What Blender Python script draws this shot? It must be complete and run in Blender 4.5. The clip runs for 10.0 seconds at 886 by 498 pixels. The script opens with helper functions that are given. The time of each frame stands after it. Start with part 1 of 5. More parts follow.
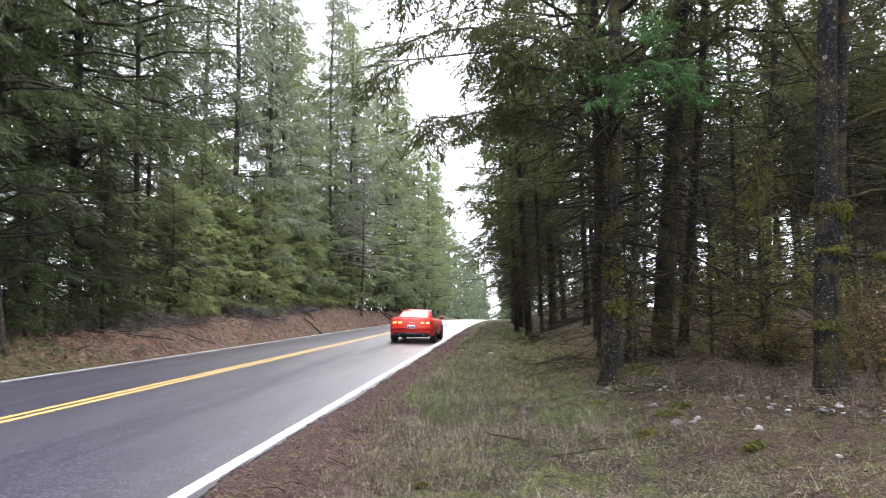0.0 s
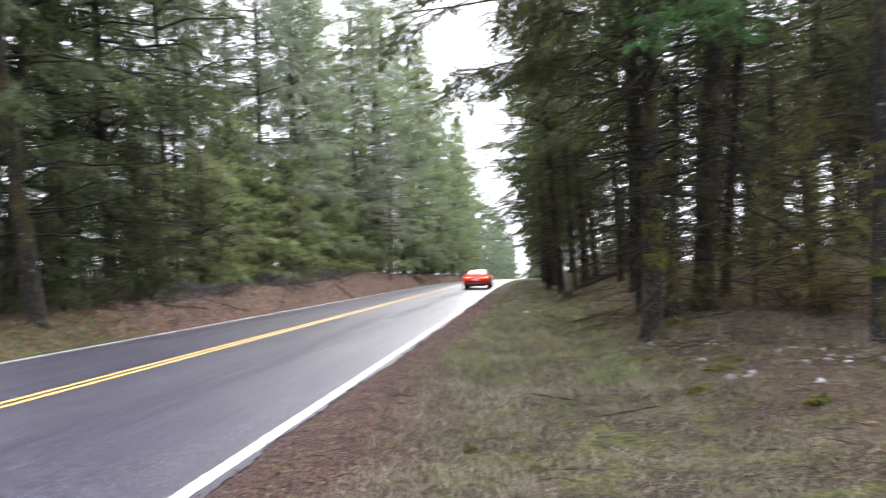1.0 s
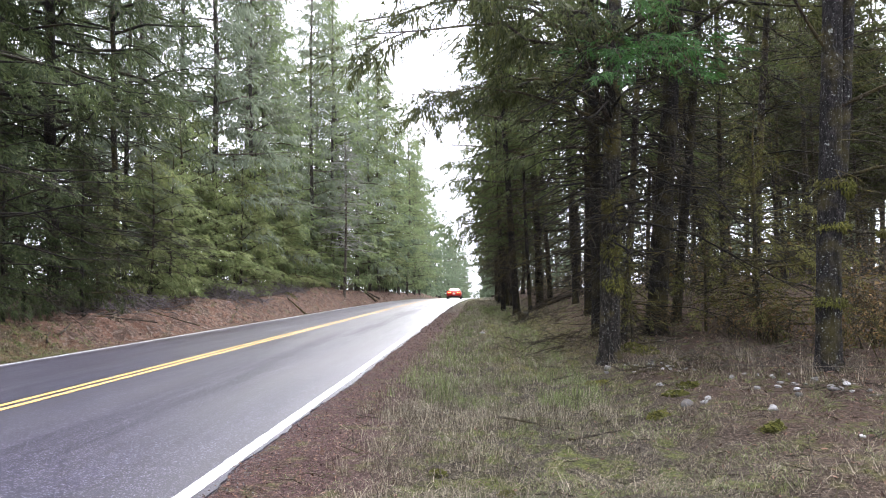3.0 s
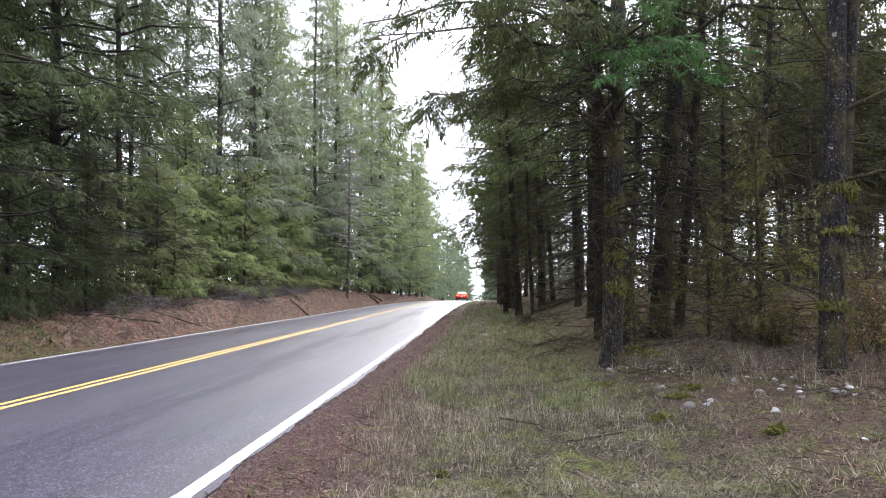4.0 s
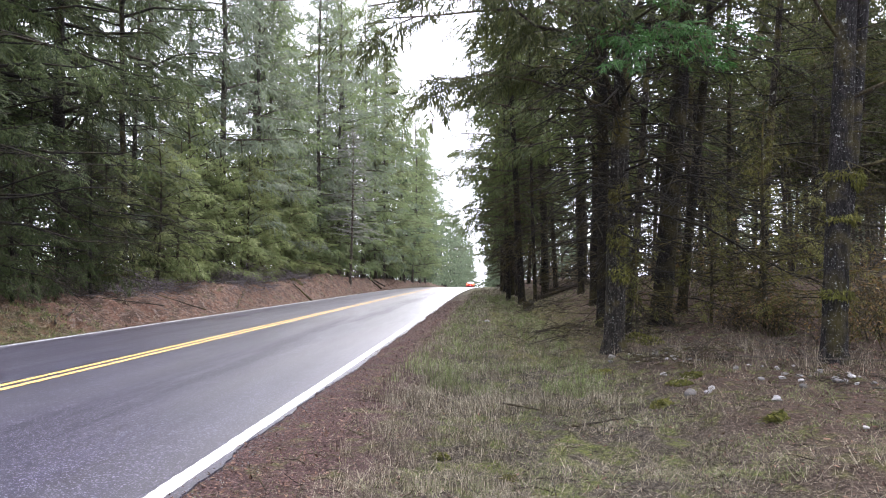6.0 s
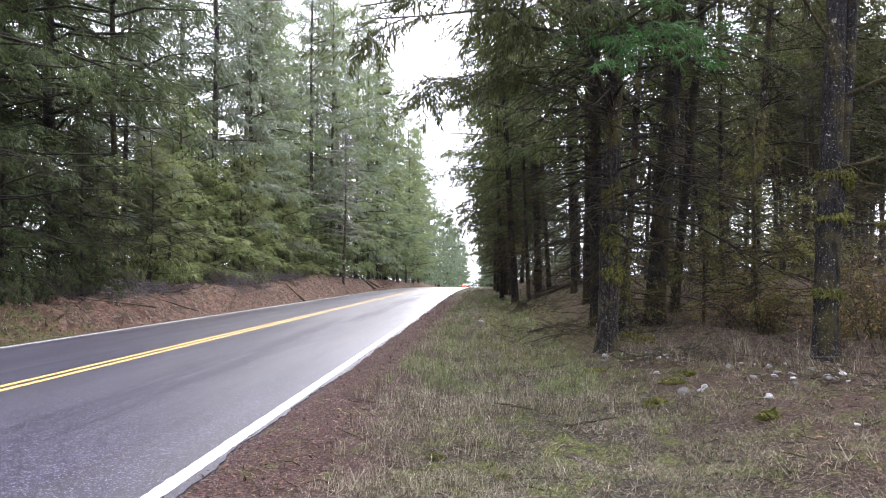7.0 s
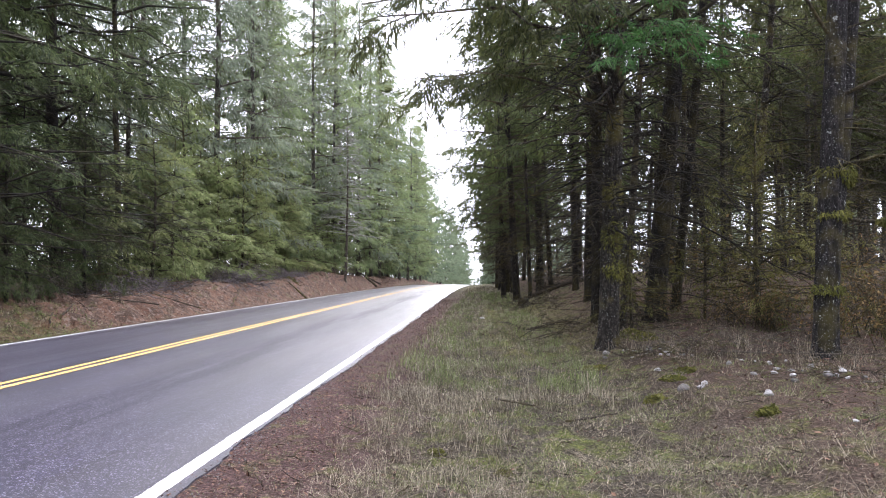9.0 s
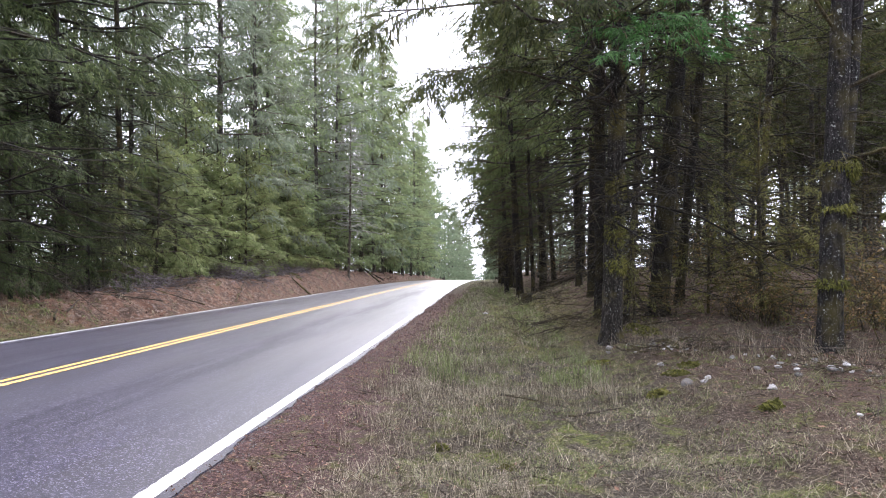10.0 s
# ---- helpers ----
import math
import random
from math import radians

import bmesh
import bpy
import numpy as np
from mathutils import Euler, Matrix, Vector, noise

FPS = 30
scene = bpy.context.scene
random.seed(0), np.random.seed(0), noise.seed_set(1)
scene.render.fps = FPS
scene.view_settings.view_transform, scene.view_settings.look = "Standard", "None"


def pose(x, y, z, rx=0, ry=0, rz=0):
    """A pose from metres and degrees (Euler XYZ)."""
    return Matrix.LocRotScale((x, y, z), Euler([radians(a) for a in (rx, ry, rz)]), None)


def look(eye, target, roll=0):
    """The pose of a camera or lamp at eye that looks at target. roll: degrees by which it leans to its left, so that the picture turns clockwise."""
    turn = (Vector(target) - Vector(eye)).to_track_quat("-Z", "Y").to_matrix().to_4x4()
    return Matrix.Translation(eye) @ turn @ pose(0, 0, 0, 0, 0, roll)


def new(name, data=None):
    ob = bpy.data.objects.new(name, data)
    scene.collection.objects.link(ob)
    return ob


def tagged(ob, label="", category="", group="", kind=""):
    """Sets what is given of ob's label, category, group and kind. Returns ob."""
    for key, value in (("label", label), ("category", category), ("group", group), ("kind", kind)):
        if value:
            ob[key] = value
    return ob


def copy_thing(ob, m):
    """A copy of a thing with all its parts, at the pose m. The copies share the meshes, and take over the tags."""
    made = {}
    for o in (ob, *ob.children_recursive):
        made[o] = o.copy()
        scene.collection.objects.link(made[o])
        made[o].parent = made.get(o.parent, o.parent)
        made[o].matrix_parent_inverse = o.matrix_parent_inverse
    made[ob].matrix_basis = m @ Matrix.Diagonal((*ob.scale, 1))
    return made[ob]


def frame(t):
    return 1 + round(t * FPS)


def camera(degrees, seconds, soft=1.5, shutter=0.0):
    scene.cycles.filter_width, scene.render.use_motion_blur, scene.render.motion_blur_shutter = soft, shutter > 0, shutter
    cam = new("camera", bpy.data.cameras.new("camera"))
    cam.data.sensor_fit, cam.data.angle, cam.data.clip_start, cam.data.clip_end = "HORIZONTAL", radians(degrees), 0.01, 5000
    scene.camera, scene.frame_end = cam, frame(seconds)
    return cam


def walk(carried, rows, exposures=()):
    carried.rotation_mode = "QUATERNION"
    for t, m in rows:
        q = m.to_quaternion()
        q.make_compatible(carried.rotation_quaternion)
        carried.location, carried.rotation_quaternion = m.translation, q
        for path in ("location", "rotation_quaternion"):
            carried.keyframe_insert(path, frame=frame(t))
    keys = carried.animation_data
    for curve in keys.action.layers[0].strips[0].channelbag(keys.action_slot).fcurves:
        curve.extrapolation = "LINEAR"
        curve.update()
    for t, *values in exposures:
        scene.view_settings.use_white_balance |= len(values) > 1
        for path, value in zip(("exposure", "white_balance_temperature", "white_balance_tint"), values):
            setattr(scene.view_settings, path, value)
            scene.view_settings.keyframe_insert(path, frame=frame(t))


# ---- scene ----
cam = camera(70.6, 10.0, soft=1.0, shutter=1.0)
PATH = [
    (0, (0.379, -1.528, 1.38), (0.206, 0.456, 1.569), -0.1),
    (0.5, (0.356, -1.463, 1.332), (0.228, 0.525, 1.507), 0.4),
    (0.7, (0.248, -1.386, 1.329), (0.132, 0.605, 1.466), 0.1),
    (0.8, (0.184, -1.333, 1.338), (0.058, 0.659, 1.467), -0.7),
    (0.9, (0.192, -1.274, 1.345), (0.015, 0.717, 1.417), -1.1),
    (1, (0.215, -1.24, 1.358), (-0.044, 0.742, 1.427), -2.1),
    (1.1, (0.208, -1.239, 1.348), (-0.075, 0.74, 1.406), -1.7),
    (1.2, (0.217, -1.218, 1.348), (-0.058, 0.762, 1.404), -1.1),
    (1.3, (0.223, -1.187, 1.35), (-0.053, 0.793, 1.406), -0.6),
    (1.5, (0.239, -1.204, 1.364), (-0.035, 0.777, 1.418), -0.5),
    (2, (0.194, -1.382, 1.426), (-0.04, 0.603, 1.491), -0.9),
    (2.5, (0.074, -1.402, 1.404), (-0.056, 0.59, 1.518), -0.4),
    (3, (0.025, -1.293, 1.412), (-0.083, 0.7, 1.533), -0.6),
    (4.5, (0.023, -1.316, 1.382), (-0.097, 0.676, 1.513), -0.0),
    (5, (0.027, -1.304, 1.377), (-0.093, 0.689, 1.489), 0.3),
    (5.5, (0.027, -1.297, 1.375), (-0.107, 0.697, 1.461), 0.4),
    (7, (0.023, -1.297, 1.378), (-0.083, 0.699, 1.464), -0.0),
    (7.5, (0.036, -1.319, 1.373), (-0.07, 0.677, 1.448), 0.2),
    (8, (0.035, -1.308, 1.38), (-0.067, 0.688, 1.456), 0.2),
    (8.5, (0.033, -1.325, 1.378), (-0.078, 0.671, 1.454), 0.0),
    (9, (0.033, -1.336, 1.373), (-0.079, 0.659, 1.451), -0.0),
    (9.5, (0.028, -1.331, 1.369), (-0.086, 0.664, 1.436), 0.1),
    (10, (0.038, -1.332, 1.37), (-0.084, 0.664, 1.434), -0.2),
]
walk(cam, [(t, look(eye, target, roll)) for t, eye, target, roll in PATH], exposures=((0.0, 1.48, 6550, 10), (0.5, 1.60, 6520, 10), (1.5, 1.54, 6480, 10), (2.5, 1.68, 6420, 10), (3.0, 1.67, 6400, 11), (4.5, 1.49, 6380, 12), (5.0, 1.50, 6380, 12), (5.5, 1.55, 6350, 13), (7.0, 1.61, 6340, 14), (10.0, 1.63, 6340, 14)))

# ---- world, sun and exposure ----
SUN_EL, SUN_AZ = radians(53), radians(16)          # veiled sun ahead, down the road
world = bpy.data.worlds.new("overcast_sky")
scene.world = world
world.use_nodes = True
wn, wl = world.node_tree.nodes, world.node_tree.links
sky = wn.new("ShaderNodeTexSky")
sky.sky_type = "NISHITA"
sky.sun_disc = False
sky.sun_elevation, sky.sun_rotation = SUN_EL, SUN_AZ
grey = wn.new("ShaderNodeHueSaturation")
grey.inputs["Saturation"].default_value = 0.22
cloud = wn.new("ShaderNodeMix")
cloud.data_type = "RGBA"
cloud.inputs["Factor"].default_value = 0.75
cloud.inputs["B"].default_value = (12.8, 13.0, 14.8, 1)
wl.new(sky.outputs["Color"], grey.inputs["Color"])
wl.new(grey.outputs["Color"], cloud.inputs["A"])
wl.new(cloud.outputs["Result"], wn["Background"].inputs["Color"])
wn["Background"].inputs["Strength"].default_value = 0.12
sun = new("sun", bpy.data.lights.new("sun", "SUN"))
sun.data.energy, sun.data.angle, sun.data.color = 3.8, radians(60), (1.0, 0.96, 0.94)
sun.matrix_world = look((0, 0, 60), (-math.sin(SUN_AZ) * 100, -math.cos(SUN_AZ) * 100, 60 - 100 * math.tan(SUN_EL)))


# ---- materials ----
def material(name):
    m = bpy.data.materials.new(name)
    m.use_nodes = True
    return m, m.node_tree.nodes, m.node_tree.links, m.node_tree.nodes["Principled BSDF"]


def noise_node(nt, scale, detail=4.0, rough=0.6, vec=None, kind="ShaderNodeTexNoise"):
    n = nt.nodes.new(kind)
    n.inputs["Scale"].default_value = scale
    n.inputs["Detail"].default_value = detail
    n.inputs["Roughness"].default_value = rough
    if vec:
        nt.links.new(vec, n.inputs["Vector"])
    return n.outputs["Fac"]


def ramp(nt, fac, stops):
    n = nt.nodes.new("ShaderNodeValToRGB")
    e = n.color_ramp.elements
    while len(e) < len(stops):
        e.new(0.5)
    for k, (p, c) in zip(e, stops):
        k.position = p
        k.color = (c, c, c, 1) if isinstance(c, (int, float)) else (*c, 1)
    nt.links.new(fac, n.inputs["Fac"])
    return n.outputs["Color"]


def mix(nt, fac, a, b, blend="MIX"):
    n = nt.nodes.new("ShaderNodeMix")
    n.data_type, n.blend_type = "RGBA", blend
    for key, v in (("Factor", fac), ("A", a), ("B", b)):
        if isinstance(v, (int, float)):
            n.inputs[key].default_value = v if key == "Factor" else (v, v, v, 1)
        elif isinstance(v, tuple):
            n.inputs[key].default_value = (*v, 1)
        else:
            nt.links.new(v, n.inputs[key])
    return n.outputs["Result"]


def calc(nt, op, a, b=0.0):
    n = nt.nodes.new("ShaderNodeMath")
    n.operation = op
    n.use_clamp = op in ("MULTIPLY", "ADD", "SUBTRACT")
    for i, v in enumerate((a, b)):
        if isinstance(v, (int, float)):
            n.inputs[i].default_value = v
        else:
            nt.links.new(v, n.inputs[i])
    return n.outputs[0]


def span(nt, value, a, b):
    """0 at a, 1 at b, smooth between."""
    n = nt.nodes.new("ShaderNodeMapRange")
    n.interpolation_type = "SMOOTHSTEP"
    n.inputs["From Min"].default_value, n.inputs["From Max"].default_value = min(a, b), max(a, b)
    if a > b:
        n.inputs["To Min"].default_value, n.inputs["To Max"].default_value = 1, 0
    nt.links.new(value, n.inputs["Value"])
    return n.outputs["Result"]


def bump(nt, bsdf, height, strength, distance):
    n = nt.nodes.new("ShaderNodeBump")
    n.inputs["Strength"].default_value, n.inputs["Distance"].default_value = strength, distance
    nt.links.new(height, n.inputs["Height"])
    nt.links.new(n.outputs["Normal"], bsdf.inputs["Normal"])


def place_of(nt):
    n = nt.nodes.new("ShaderNodeNewGeometry")
    s = nt.nodes.new("ShaderNodeSeparateXYZ")
    nt.links.new(n.outputs["Position"], s.inputs[0])
    return n.outputs["Position"], s.outputs[0], s.outputs[1], s.outputs[2], n.outputs["Random Per Island"]


def stretched(nt, vec, x, y, z):
    n = nt.nodes.new("ShaderNodeMapping")
    n.inputs["Scale"].default_value = (x, y, z)
    nt.links.new(vec, n.inputs["Vector"])
    return n.outputs["Vector"]


def plain(name, colour, rough=0.6, metal=0.0, grain=0.15, scale=30.0, emit=0.0, coat=0.0):
    m, n, l, b = material(name)
    pos = place_of(m.node_tree)[0]
    f = noise_node(m.node_tree, scale, vec=pos)
    dark = tuple(c * (1 - grain) for c in colour)
    light = tuple(min(1, c * (1 + grain)) for c in colour)
    l.new(ramp(m.node_tree, f, [(0.3, dark), (0.7, light)]), b.inputs["Base Color"])
    b.inputs["Roughness"].default_value, b.inputs["Metallic"].default_value = rough, metal
    b.inputs["Coat Weight"].default_value = coat
    if emit:
        b.inputs["Emission Color"].default_value = (*colour, 1)
        b.inputs["Emission Strength"].default_value = emit
    return m


def leafy(name, dark, mid, light, through_light=0.52, rough=0.6):
    """Needles or blades: each piece its own tone, each plant a little different."""
    m, n, l, b = material(name)
    nt = m.node_tree
    pos, x, y, z, island = place_of(nt)
    tone = ramp(nt, island, [(0.0, dark), (0.55, mid), (1.0, light)])
    clump = noise_node(nt, 0.9, 3, vec=pos)
    tone = mix(nt, ramp(nt, clump, [(0.35, 0.0), (0.65, 0.4)]), tone, dark)
    info = n.new("ShaderNodeObjectInfo")
    hsv = n.new("ShaderNodeHueSaturation")
    l.new(tone, hsv.inputs["Color"])
    l.new(ramp(nt, info.outputs["Random"], [(0, 0.75), (1, 1.0)]), hsv.inputs["Value"])
    l.new(ramp(nt, info.outputs["Random"], [(0, 0.485), (0.5, 0.51), (1, 0.5)]), hsv.inputs["Hue"])
    l.new(hsv.outputs["Color"], b.inputs["Base Color"])
    b.inputs["Roughness"].default_value = rough
    b.inputs["Specular IOR Level"].default_value = 0.15
    t = n.new("ShaderNodeBsdfTranslucent")
    l.new(hsv.outputs["Color"], t.inputs["Color"])
    s = n.new("ShaderNodeMixShader")
    s.inputs[0].default_value = through_light
    l.new(b.outputs[0], s.inputs[1])
    l.new(t.outputs[0], s.inputs[2])
    l.new(s.outputs[0], n["Material Output"].inputs["Surface"])
    return m


def bark(name, dark, light, moss=0.3, lichen=0.15):
    m, n, l, b = material(name)
    nt = m.node_tree
    pos, x, y, z, island = place_of(nt)
    ridges = noise_node(nt, 16, 7, 0.8, stretched(nt, pos, 1.5, 1.5, 0.42))
    fine = noise_node(nt, 60, 5, 0.8, stretched(nt, pos, 1, 1, 0.6))
    c = ramp(nt, ridges, [(0.42, tuple(v * 0.35 for v in dark)), (0.49, dark), (0.60, light)])
    c = mix(nt, ramp(nt, fine, [(0.42, 0.85), (0.6, 0.0)]), c, tuple(v * 0.45 for v in dark))
    wet = noise_node(nt, 1.7, 3, 0.6, pos)
    c = mix(nt, calc(nt, "MULTIPLY", ramp(nt, wet, [(0.48, 0.0), (0.68, 1.0)]), moss), c, (0.10, 0.085, 0.018))
    spots, specks = noise_node(nt, 9, 3, 0.6, pos), noise_node(nt, 38, 2, 0.5, pos)
    c = mix(nt, calc(nt, "MULTIPLY", ramp(nt, spots, [(0.67, 0.0), (0.7, 1.0)]), lichen), c, (0.36, 0.38, 0.35))
    c = mix(nt, calc(nt, "MULTIPLY", ramp(nt, specks, [(0.64, 0.0), (0.68, 0.7)]), lichen), c, (0.30, 0.32, 0.30))
    l.new(c, b.inputs["Base Color"])
    b.inputs["Roughness"].default_value = 0.9
    b.inputs["Specular IOR Level"].default_value = 0.2
    bump(nt, b, mix(nt, 0.35, ridges, fine), 1.0, 0.06)
    return m


FIR_MID = leafy("roadside_fir_needles", (0.09, 0.12, 0.055), (0.18, 0.225, 0.108), (0.28, 0.33, 0.165))
FIR_PALE = leafy("distant_fir_needles", (0.085, 0.115, 0.07), (0.14, 0.18, 0.11), (0.20, 0.24, 0.15))
# grey-green needles, paled further: the haze over farther trees is in the colour
FIR_HAZY = leafy("grey_green_fir_needles", (0.11, 0.14, 0.095), (0.20, 0.235, 0.165), (0.29, 0.33, 0.235))
FIR_FRESH = leafy("young_fir_needles", (0.10, 0.125, 0.05), (0.21, 0.25, 0.105), (0.31, 0.355, 0.16))
FIR_BRIGHT = leafy("bright_green_needles", (0.03, 0.07, 0.018), (0.06, 0.135, 0.035), (0.10, 0.20, 0.06))
# needles darkened so that the near left firs' shade is in the colour
FIR_SHADED = leafy("dark_fir_needles", (0.024, 0.035, 0.015), (0.062, 0.082, 0.034), (0.115, 0.14, 0.058))
BARK = bark("fir_bark", (0.026, 0.021, 0.017), (0.09, 0.077, 0.064), 0.55, 0.5)
BARK_PALE = bark("pale_lichened_bark", (0.05, 0.044, 0.038), (0.16, 0.145, 0.13), 0.25, 0.6)
BARK_MOSSY = bark("mossy_bark", (0.02, 0.017, 0.014), (0.08, 0.07, 0.06), 0.8, 0.7)
TWIG = bark("twig_bark", (0.035, 0.027, 0.02), (0.10, 0.08, 0.06), 0.5, 0.3)
LICHEN = bark("lichen_crusted_twig", (0.26, 0.26, 0.23), (0.48, 0.48, 0.44), 0.1, 0.4)
FIR_OLIVE = leafy("olive_fir_needles", (0.03, 0.037, 0.014), (0.07, 0.08, 0.03), (0.12, 0.13, 0.05))
FIR_MOSSY = leafy("mossy_olive_needles", (0.06, 0.062, 0.018), (0.15, 0.15, 0.048), (0.26, 0.25, 0.085))
FIR_EDGE = leafy("verge_fir_needles", (0.038, 0.052, 0.02), (0.085, 0.105, 0.04), (0.14, 0.165, 0.06))
# bark blackened: shade on the side away from the sky is in its colour
BARK_SHADED = bark("black_damp_bark", (0.010, 0.008, 0.007), (0.032, 0.026, 0.022), 0.25, 0.25)
BARK_GREY = bark("grey_furrowed_bark", (0.015, 0.013, 0.013), (0.062, 0.055, 0.056), 0.45, 0.7)
TWIG_MOSSY = bark("mossy_twig_bark", (0.035, 0.03, 0.018), (0.12, 0.105, 0.065), 0.9, 0.3)
# twigs coloured near black, as seen in silhouette against the bright sky
TWIG_SHADED = bark("black_twig_bark", (0.012, 0.010, 0.008), (0.04, 0.034, 0.028), 0.2, 0.1)
BRUSHWOOD = bark("purple_grey_brushwood", (0.12, 0.105, 0.11), (0.32, 0.285, 0.30), 0.1, 0.3)
DEADWOOD = bark("grey_dead_wood", (0.09, 0.075, 0.06), (0.24, 0.21, 0.18), 0.15, 0.3)


def ground_material():
    m, n, l, b = material("forest_ground")
    nt = m.node_tree
    pos, x, y, z, island = place_of(nt)
    big, mid, fine = noise_node(nt, 0.55, 4, 0.6, pos), noise_node(nt, 3.2, 5, 0.65, pos), noise_node(nt, 34, 5, 0.75, pos)
    grass = ramp(nt, fine, [(0.34, (0.010, 0.008, 0.006)), (0.5, (0.040, 0.033, 0.025)), (0.70, (0.17, 0.145, 0.112))])
    dirt = ramp(nt, fine, [(0.32, (0.014, 0.008, 0.008)), (0.52, (0.066, 0.038, 0.036)), (0.72, (0.19, 0.122, 0.112))])
    mossy = ramp(nt, fine, [(0.34, (0.018, 0.026, 0.006)), (0.68, (0.15, 0.17, 0.04))])
    duff = ramp(nt, fine, [(0.32, (0.014, 0.009, 0.007)), (0.52, (0.062, 0.041, 0.031)), (0.74, (0.19, 0.13, 0.10))])
    red = ramp(nt, fine, [(0.28, (0.03, 0.018, 0.013)), (0.52, (0.115, 0.064, 0.045)), (0.75, (0.27, 0.165, 0.12))])
    c = mix(nt, ramp(nt, mid, [(0.47, 0.0), (0.62, 0.85)]), grass, mossy)
    hill = calc(nt, "MULTIPLY", calc(nt, "MULTIPLY", span(nt, nt_sum(nt, y, big, 4.0), 11.0, 14.5), span(nt, y, 34, 26)), calc(nt, "MULTIPLY", span(nt, x, -0.2, 0.8), span(nt, x, 4.5, 3.2)))
    c = mix(nt, calc(nt, "MULTIPLY", hill, ramp(nt, mid, [(0.4, 0.25), (0.6, 0.9)])), c, ramp(nt, fine, [(0.3, (0.045, 0.045, 0.012)), (0.7, (0.19, 0.18, 0.05))]))
    wobble = calc(nt, "MULTIPLY", big, 3.0)
    woods = span(nt, nt_sum(nt, x, wobble, 1.0), 2.2, 4.6)
    c = mix(nt, woods, c, mix(nt, ramp(nt, mid, [(0.52, 0.0), (0.66, 0.7)]), duff, mossy))
    strip = calc(nt, "MULTIPLY", span(nt, nt_sum(nt, x, mid, 1.2), 0.35, -0.6), span(nt, x, -3.0, -2.6))
    c = mix(nt, calc(nt, "MULTIPLY", strip, span(nt, y, 60, 18)), c, mix(nt, ramp(nt, mid, [(0.55, 0.0), (0.68, 0.5)]), dirt, mossy))
    bank = span(nt, nt_sum(nt, x, big, 1.5), -8.2, -9.3)
    grassy = calc(nt, "MULTIPLY", bank, span(nt, nt_sum(nt, y, big, 4.0), 17.5, 14.0))
    earth = mix(nt, ramp(nt, mid, [(0.42, 0.0), (0.56, 1.0)]), red, duff)
    earth = mix(nt, ramp(nt, noise_node(nt, 7.5, 4, 0.7, pos), [(0.54, 0.0), (0.62, 0.7)]), earth, ramp(nt, fine, [(0.3, (0.11, 0.085, 0.075)), (0.7, (0.30, 0.24, 0.21))]))
    earth = mix(nt, ramp(nt, noise_node(nt, 1.4, 5, 0.7, pos), [(0.56, 0.0), (0.66, 0.6)]), earth, mix(nt, 0.5, mossy, grass))
    c = mix(nt, bank, c, earth)
    c = mix(nt, calc(nt, "MULTIPLY", grassy, 0.25), c, mossy)
    far_woods = span(nt, x, -12.0, -14.0)
    c = mix(nt, far_woods, c, duff)
    l.new(c, b.inputs["Base Color"])
    b.inputs["Roughness"].default_value = 0.95
    b.inputs["Specular IOR Level"].default_value = 0.15
    h = mix(nt, 0.4, fine, mid)
    bump(nt, b, h, 1.0, 0.09)
    return m


def nt_sum(nt, a, b, k):
    n = nt.nodes.new("ShaderNodeMath")
    n.operation = "MULTIPLY_ADD"
    nt.links.new(b, n.inputs[0])
    n.inputs[1].default_value = k
    nt.links.new(a, n.inputs[2])
    return n.outputs[0]


def asphalt():
    """Dark damp chip-seal: pale chips, dull streaks along the lanes, glossier where wheels have polished it."""
    m, n, l, b = material("damp_asphalt")
    nt = m.node_tree
    pos, x, y, z, island = place_of(nt)
    chips = nt.nodes.new("ShaderNodeTexVoronoi")
    chips.inputs["Scale"].default_value = 105
    l.new(pos, chips.inputs["Vector"])
    grit = nt.nodes.new("ShaderNodeSeparateColor")
    l.new(chips.outputs["Color"], grit.inputs["Color"])
    fine = noise_node(nt, 130, 3, 0.7, pos)
    streak = noise_node(nt, 1.1, 4, 0.6, stretched(nt, pos, 1.0, 0.09, 1.0))
    big = noise_node(nt, 0.45, 4, 0.6, stretched(nt, pos, 1.0, 0.16, 1.0))
    c = ramp(nt, grit.outputs[0], [(0.0, (0.003, 0.003, 0.007)), (0.5, (0.009, 0.0085, 0.020)), (0.80, (0.022, 0.020, 0.040)), (1.0, (0.30, 0.29, 0.38))])
    c = mix(nt, 0.2, c, ramp(nt, fine, [(0.35, (0.008, 0.008, 0.014)), (0.65, (0.042, 0.038, 0.066))]))
    c = mix(nt, ramp(nt, streak, [(0.42, 0.0), (0.66, 0.55)]), c, (0.016, 0.0145, 0.020))
    l.new(c, b.inputs["Base Color"])
    r = mix(nt, ramp(nt, streak, [(0.4, 0.0), (0.65, 1.0)]), 0.33, 0.41)
    r = mix(nt, ramp(nt, big, [(0.36, 0.0), (0.66, 0.8)]), r, 0.45)
    oily = calc(nt, "MULTIPLY", calc(nt, "MULTIPLY", span(nt, x, -4.75, -4.15), span(nt, x, -3.2, -3.8)), ramp(nt, streak, [(0.40, 0.15), (0.58, 1.0)]))
    l.new(r, b.inputs["Roughness"])
    b.inputs["Specular IOR Level"].default_value = 0.15
    l.new(mix(nt, oily, 0.85, 0.35), b.inputs["Coat Weight"])
    b.inputs["Coat IOR"].default_value = 1.34
    l.new(r, b.inputs["Coat Roughness"])
    bump(nt, b, mix(nt, 0.5, chips.outputs["Distance"], fine), 0.26, 0.005)
    return m


